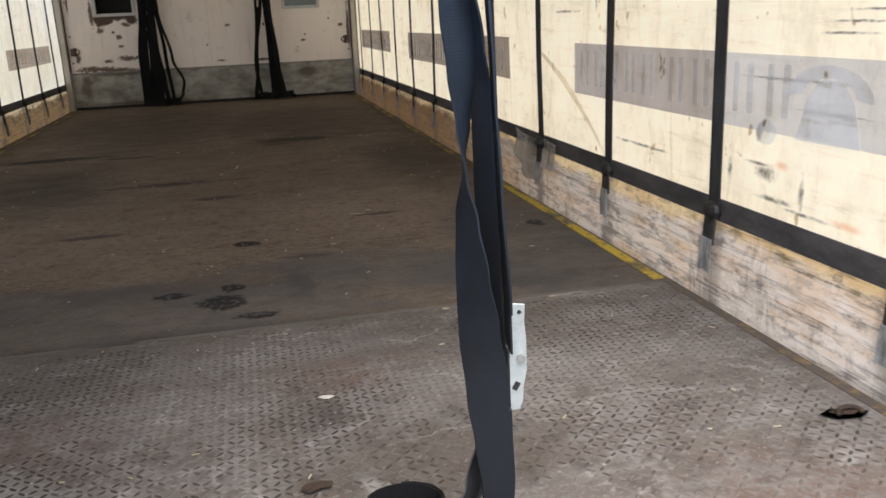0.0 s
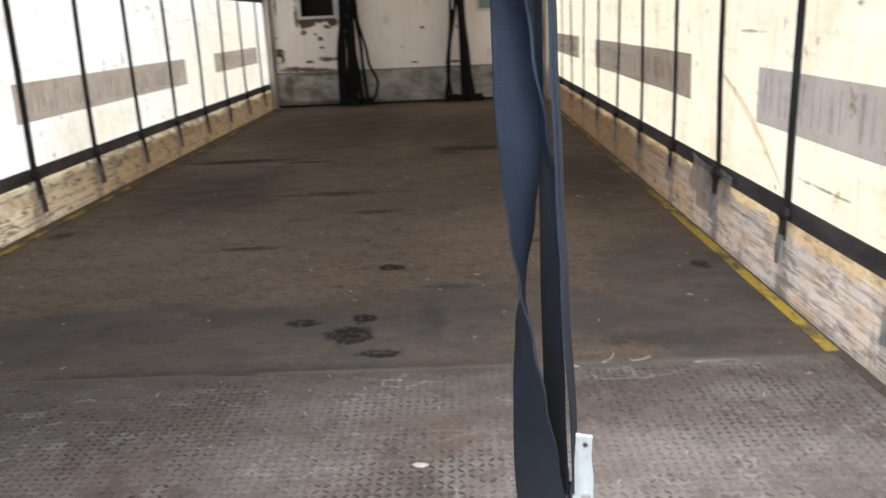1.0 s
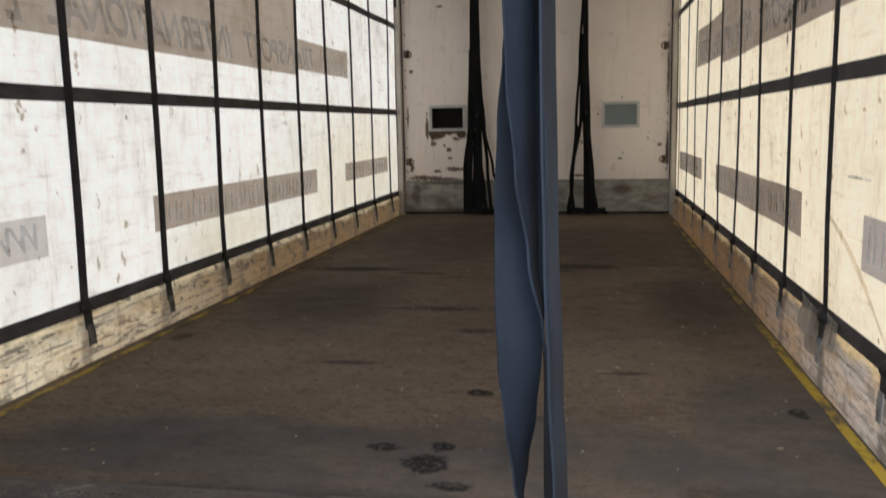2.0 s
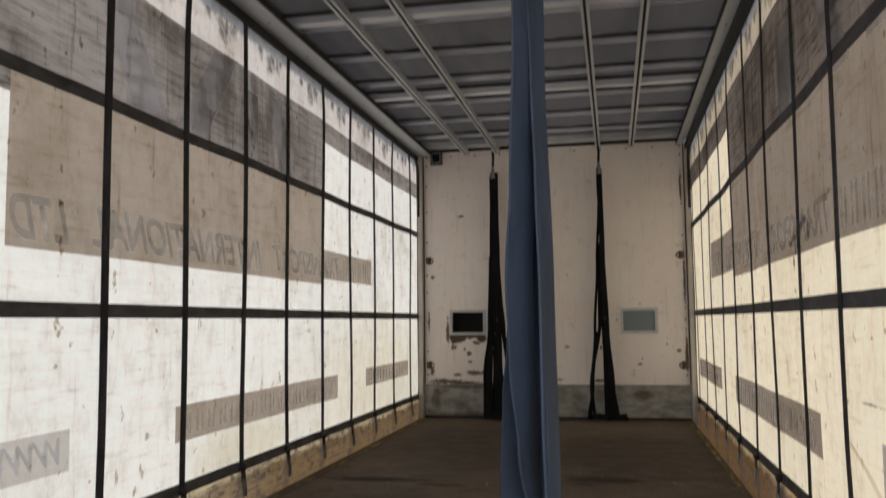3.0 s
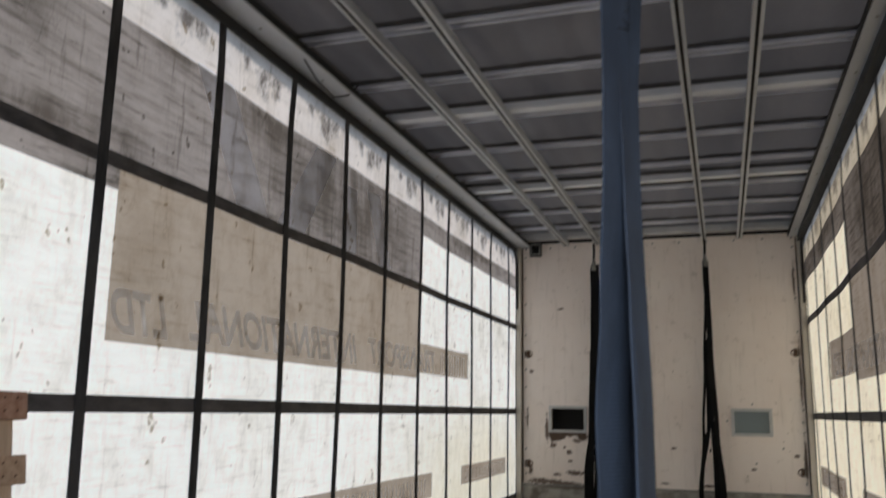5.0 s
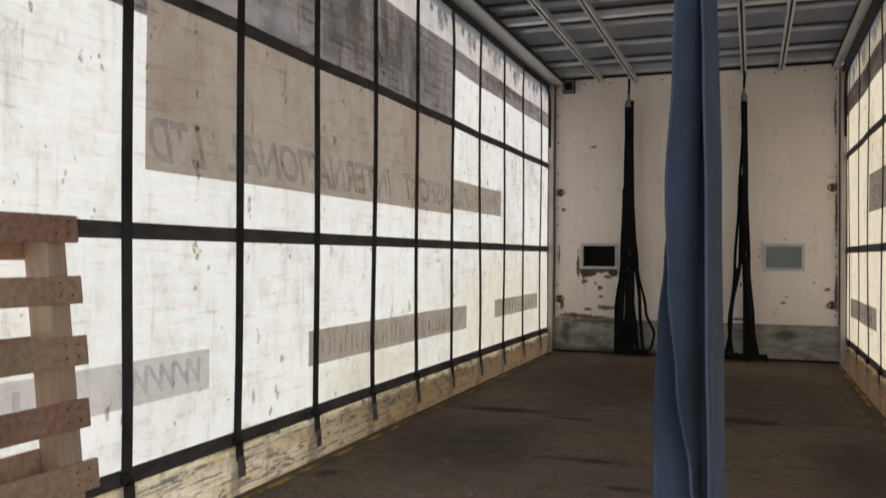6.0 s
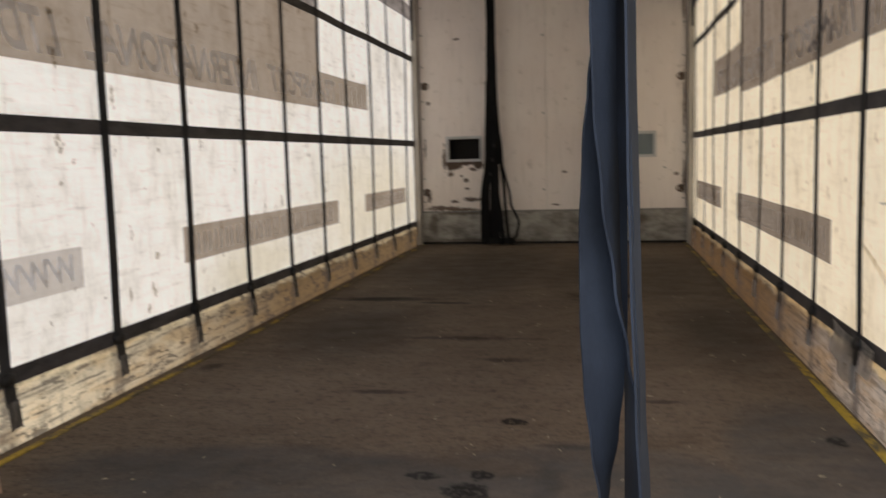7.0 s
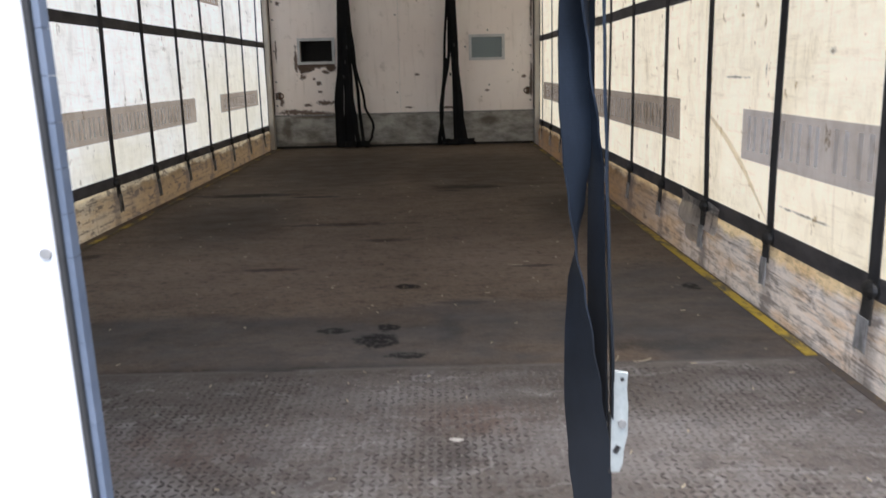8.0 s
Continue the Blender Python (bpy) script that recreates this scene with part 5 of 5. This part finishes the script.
loop = [(0.447 + 0.0175 * bend(math.cos(a)), 0.950 + 0.022 * bend(math.cos(a)), 1.405 + 0.017 * bend(math.sin(a)) + 0.019 * math.cos(a)) for a in (2 * math.pi * i / 32 for i in range(32))]
hung("ring", tube(bmesh.new(), loop, 0.0042, 8, True), chrome, "bright oval steel ring", smooth=True)
bm = bmesh.new()
for i in range(6):
    z = 1.325 + i * 0.009
    box(bm, 0.4405, 0.4615, 0.9430, 0.9445, z, z + 0.0016, turn=Matrix.Rotation(radians(60), 4, "Z") @ Matrix.Rotation(radians(14 if i % 2 else -14), 4, "Y"))
hung("stitching", bm, rope_black, "dark box stitching")


def buckle_plate():
    """A long plate with cut corners, two holes and a rivet, turned to stand edge-on to the webbing."""
    bm = bmesh.new()
    t = 0.003
    outline = [(-0.0085, 0), (0.001, 0), (0.0055, 0.012), (0.0065, 0.03), (0.0105, 0.05), (0.0105, 0.088), (0.0085, 0.11), (0.0095, 0.131), (-0.0065, 0.133), (-0.0085, 0.1), (-0.0105, 0.06), (-0.0105, 0.006)]
    vs = [bm.verts.new((u, 0, v)) for u, v in outline]
    f = bm.faces.new(vs)
    ext = bmesh.ops.extrude_face_region(bm, geom=[f])["geom"]
    bmesh.ops.translate(bm, verts=[e for e in ext if isinstance(e, bmesh.types.BMVert)], vec=(0, t, 0))
    bmesh.ops.bevel(bm, geom=bm.edges[:], offset=0.0006, segments=1, affect="EDGES")
    return bm


plate_ob = hung("buckle_plate", buckle_plate(), bright_steel, "zinc-plated steel buckle plate")
plate_ob.matrix_basis = pose(0.4875 - SX, 0.934 - SY, 0.224, 0, 0, -6)
part("rivet", rod(bmesh.new(), (0.0035, 0.001, 0.065), (0.0035, -0.004, 0.065), 0.0052, 12), dull_steel, plate_ob)
# black pieces set into the plate stand in for its shaded holes
part("slot", box(bmesh.new(), -0.0060, 0.0010, -0.0006, 0.0035, 0.025, 0.036, turn=Matrix.Rotation(radians(30), 4, "Y"), bevel=0.0005), void_black, plate_ob)
part("pin_hole", rod(bmesh.new(), (0.0025, 0.001, 0.122), (0.0025, -0.0006, 0.122), 0.0026, 8), void_black, plate_ob)
hung("lever", boxed(0.4755, 0.479, 0.935, 0.948, 0.222, 0.30, bevel=0.001), black_steel, "black buckle lever")

for dx, dy, a in ((-0.026, 0.004, 60), (-0.012, 0.020, 110), (0.006, 0.012, 80)):
    hung("webbing", twist([(0.20, 0.466 + dx * 0.3, 0.978, a), (0.11, 0.464 + dx * 0.8, 0.980 + dy, a - 20), (0.045, 0.460 + dx * 1.5, 0.984 + dy, a - 45), (0.040, 0.458 + dx * 2.2, 0.988 + dy * 1.5, a - 60)], 30, 0.040), strap_black)

# the strap's slack end, coiled on the plate
rows = [(0.362 + (0.050 + 0.006 * i / 40) * math.cos(a), 1.06 + (0.04 + 0.004 * i / 40) * math.sin(a), 0.026 + 0.004 * math.sin(a * 0.5)) for i, a in enumerate(0.3 + 0.32 * j for j in range(44))]
hung("slack", ribbon(bmesh.new(), rows, [(0, 0, 1)] * len(rows), 0.046), rope_black, "slack webbing coiled on the floor")


# ---- strap bundles at the bulkhead ----
def bundle(x, label, strands, heap):
    top = thing("strap_bundle", label, "strap", (x, 7.9, 0), group="strap bundles")
    back = Matrix.Translation((-x, -7.9, 0))

    def add(name, bm, material, smooth=False):
        ob = part(name, bm, material, top, smooth=smooth)
        ob.matrix_basis = back

    bm = bmesh.new()
    bmesh.ops.create_cone(bm, cap_ends=True, segments=10, radius1=0.028, radius2=0.007, depth=0.13, matrix=Matrix.Translation((x, 7.9, 2.30)))
    add("collar", bm, dull_steel, True)
    add("cord", tube(bmesh.new(), [(x, 7.9, 2.49), (x + 0.004, 7.9, 2.43), (x, 7.9, 2.35)], 0.011, 8), rope_black)
    for keys, w in strands:
        rows = smooth_line([(z, x + dx * 1.25, 7.9 + dy, a) for z, dx, dy, a in keys], 60)
        add("webbing", ribbon(bmesh.new(), [(px, py, z) for z, px, py, a in rows], [(math.cos(radians(a)), math.sin(radians(a)), 0) for z, px, py, a in rows], w * 0.98, 0.007), rope_black)
    rng = random.Random(int(x * 100))
    for dx, dy, r in heap:
        pts = []
        for i in range(18):
            a = i * 0.75 + rng.uniform(-0.15, 0.15)
            pts.append((x + dx + r * math.cos(a) * rng.uniform(0.7, 1.1), 7.88 + dy + r * 0.5 * math.sin(a), 0.02 + 0.002 * i + rng.uniform(0, 0.006)))
        add("slack", ribbon(bmesh.new(), pts, [(0.2, 0.3, 1)] * 18, 0.034, 0.004), rope_black)
    for i in range(3):
        add("buckle", boxed(x - 0.026 + 0.02 * i, x - 0.012 + 0.02 * i, 7.862, 7.872, 0.64 + 0.13 * i, 0.67 + 0.13 * i, bevel=0.003), black_steel)


bundle(-0.522, "black webbing load straps hanging in a bundle against the bulkhead", [
    ([(2.29, 0.0, 0, 10), (1.6, -0.012, 0, 20), (1.0, -0.03, 0, 0), (0.4, -0.055, -0.01, 30), (0.01, -0.05, -0.02, 10)], 0.055),
    ([(2.29, 0.01, -0.01, 0), (1.4, 0.012, -0.012, 10), (0.7, 0.012, -0.01, -20), (0.01, 0.02, -0.02, 0)], 0.07),
    ([(2.26, -0.01, 0.012, 20), (1.2, 0.0, 0.012, -10), (0.5, 0.0, 0.0, 20), (0.01, -0.02, -0.02, 40)], 0.05),
    ([(2.2, 0.02, 0.0, 40), (1.5, 0.03, 0.0, 30), (0.9, 0.05, 0.0, 50), (0.45, 0.085, 0.0, 40), (0.01, 0.11, -0.02, 30)], 0.03),
    ([(1.3, 0.03, -0.01, 30), (0.8, 0.07, -0.02, 50), (0.4, 0.13, -0.03, 40), (0.2, 0.19, -0.04, 40), (0.10, 0.175, -0.05, 40), (0.01, 0.12, -0.05, 30)], 0.024),
    ([(0.95, -0.025, -0.02, 30), (0.4, -0.08, -0.03, 40), (0.01, -0.08, -0.04, 30)], 0.03),
    ([(1.5, -0.02, -0.015, 20), (0.8, -0.035, -0.02, 10), (0.01, -0.05, -0.03, 20)], 0.05),
    ([(1.1, 0.03, -0.02, 20), (0.5, 0.035, -0.02, 40), (0.2, 0.06, -0.03, 10), (0.01, 0.075, -0.04, 20)], 0.04),
], [(-0.06, -0.02, 0.05), (0.03, -0.05, 0.06), (0.14, -0.03, 0.06)])
bundle(0.455, "black webbing load straps in a narrow bundle with loose strand", [
    ([(2.29, 0.0, 0, 10), (1.7, 0.004, 0, 60), (1.1, 0.005, 0, 20), (0.5, 0.018, -0.01, 20), (0.01, 0.02, -0.02, 0)], 0.05),
    ([(2.27, 0.006, -0.01, 30), (1.5, 0.012, -0.01, 10), (0.8, 0.03, -0.01, 10), (0.3, 0.06, -0.02, 20), (0.01, 0.09, -0.03, 0)], 0.045),
    ([(1.95, -0.008, 0.0, 40), (1.4, -0.03, 0.0, 50), (0.8, -0.055, 0.0, 40), (0.3, -0.085, -0.01, 20), (0.01, -0.10, -0.02, 10)], 0.026),
    ([(1.6, -0.01, 0.012, 10), (0.9, -0.02, 0.01, 10), (0.3, -0.09, 0.0, 10), (0.01, -0.07, -0.02, 10)], 0.03),
    ([(1.0, 0.02, -0.02, 30), (0.4, 0.05, -0.03, 30), (0.01, 0.07, -0.03, 10)], 0.04),
    ([(0.8, -0.05, -0.01, 30), (0.3, -0.08, -0.02, 30), (0.01, -0.11, -0.03, 10)], 0.03),
    ([(1.3, 0.015, -0.015, 10), (0.5, 0.03, -0.02, 20), (0.01, 0.04, -0.03, 10)], 0.05),
], [(0.0, -0.02, 0.06), (0.13, -0.03, 0.08), (-0.08, -0.02, 0.04)])


# ---- pallet leaning on the curtain ----
def pallet():
    """Built lying in its own frame: u along the bed, v up the slope, w out of the face."""
    top = thing("pallet", "weathered wooden pallet standing on edge against the side curtain", "pallet")
    rng = random.Random(5)
    for i in range(6):
        v = 0.117 + i * 0.1585
        e = rng.uniform(-0.008, 0.008)
        tall = 0.073 + rng.uniform(-0.003, 0.004)
        bm = boxed(-1.2 + rng.uniform(-0.01, 0.01), e, -0.018, 0.0, v, v + tall, bevel=0.003)
        part("deck_board", bm, pallet_red if i in (5, 2) else pallet_board, top)
        for u in (-0.035, -0.075):
            for dv in (0.022, 0.054):
                part("nail", rod(bmesh.new(), (u + e, -0.0175, v + dv), (u + e, -0.0195, v + dv), 0.0030, 6), rust_brown, top)
    part("deck_board", boxed(-1.19, 0.004, -0.018, 0.0, 0.0, 0.055, bevel=0.003), pallet_board, top)
    for u in (-0.113, -0.65, -1.19):
        part("bearer", boxed(u + 0.024, u + 0.086, 0.0005, 0.078, 0.0, 0.975, bevel=0.003), pallet_bearer, top)
    for i in range(4):
        v = 0.02 + i * 0.285
        part("bottom_board", boxed(-1.2, 0.0, 0.0785, 0.095, v, v + 0.09, bevel=0.003), pallet_board, top)
    part("paint_mark", boxed(-0.137, -0.004, -0.0192, -0.0175, 0.186, 0.193), red_paint, top, "smeared red paint stroke")
    # u to +y, w to -x, leaning back onto the cloth
    lean = math.atan2(0.116, 1.0)
    up = Vector((-math.sin(lean), 0, math.cos(lean)))
    along = Vector((0, 1, 0))
    r = Matrix((along, up.cross(along), up)).transposed().to_4x4()
    top.matrix_basis = Matrix.Translation((-1.038, 1.935, 0.006)) @ r
    return top


pallet()


# ---- small things on the floor ----
def scrap(name, label, category, x, y, size, material, seed, z=0.004):
    rng = random.Random(seed)
    bm = bmesh.new()
    ring = [(size * rng.uniform(0.6, 1.0) * math.cos(a), size * 0.5 * rng.uniform(0.5, 1.0) * math.sin(a), rng.uniform(0, size * 0.12)) for a in (2 * math.pi * i / 9 for i in range(9))]
    f = bm.faces.new([bm.verts.new(p) for p in ring])
    bmesh.ops.poke(bm, faces=[f])
    bmesh.ops.solidify(bm, geom=bm.faces[:], thickness=0.0012)
    ob = part(name, bm, material)
    ob.matrix_basis = pose(x, y, z, 0, 0, rng.uniform(-20, 20))
    return tagged(ob, label, category)


scrap("paper_scrap", "small torn white paper scrap on the tread plate", "litter", 0.329, 1.468, 0.018, paper_white, 3)
scrap("timber_chip", "rusty brown splinter of timber on the tread plate", "litter", 0.285, 1.165, 0.035, rust_dark, 8, 0.006)
for i, (x, y) in enumerate(((0.64, 1.86), (0.90, 1.86), (0.62, 2.98), (0.45, 2.55), (0.86, 5.0), (1.0, 2.3))):
    scrap("debris", "small pale crumb of debris on the floor", "litter", x, y, 0.011, straw, 20 + i)
rng = random.Random(9)
bm = bmesh.new()
for i in range(150):
    x, y = rng.uniform(-1.1, 1.15), rng.uniform(1.0, 5.5) ** 1.0
    a, l = rng.uniform(0, math.pi), rng.uniform(0.004, 0.014)
    rod(bm, (x, y, 0.0045), (x + l * math.cos(a), y + l * math.sin(a), 0.005), rng.uniform(0.0008, 0.002), 5)
tagged(part("crumbs", bm, straw), "scattered pale splinters and crumbs", "litter", kind="stuff")
for i, (x, y, l, a) in enumerate(((0.70, 1.87, 0.06, 0.5), (0.76, 1.875, 0.05, -0.1), (0.55, 2.93, 0.05, -0.7))):
    pts = [(x + l * f * math.cos(a + 0.5 * f), y + l * f * math.sin(a + 0.5 * f), 0.006) for f in (0, 0.25, 0.5, 0.75, 1)]
    tagged(part("straw_stalk", tube(bmesh.new(), pts, 0.0013, 5), straw), "thin dry stalk lying on the floor", "litter")

ring_top = thing("lashing_ring", "rusty lashing ring in a recess of the tread plate", "ring", (1.137, 1.135, 0.002))
bm = bmesh.new()
rim = [bm.verts.new((x, y, 0.0035)) for x, y in ((-0.040, 0.008), (-0.015, 0.020), (0.024, 0.015), (0.042, -0.006), (0.017, -0.020), (-0.020, -0.014))]
bmesh.ops.solidify(bm, geom=[bm.faces.new(rim)], thickness=0.002)
part("pocket_rim", bm, pocket_rust, ring_top, "rusty bent rim of the pocket")
# flat dark patch above the plate paints the shade of the recess
bm = bmesh.new()
bm.faces.new([bm.verts.new((x, y, 0.0068)) for x, y in ((-0.026, 0.005), (-0.009, 0.012), (0.016, 0.009), (0.027, -0.004), (0.009, -0.012), (-0.014, -0.008))])
part("pocket", bm, rust_dark, ring_top, "flat dark patch painted as the pocket's shaded hollow")
part("ring", tube(bmesh.new(), [(0.006 + 0.021 * math.cos(a), -0.006 + 0.012 * math.sin(a), 0.007 + 0.004 * math.sin(a)) for a in (math.pi * (i / 12 - 0.1) for i in range(15))], 0.0042, 6), rust_dark, ring_top, smooth=True)
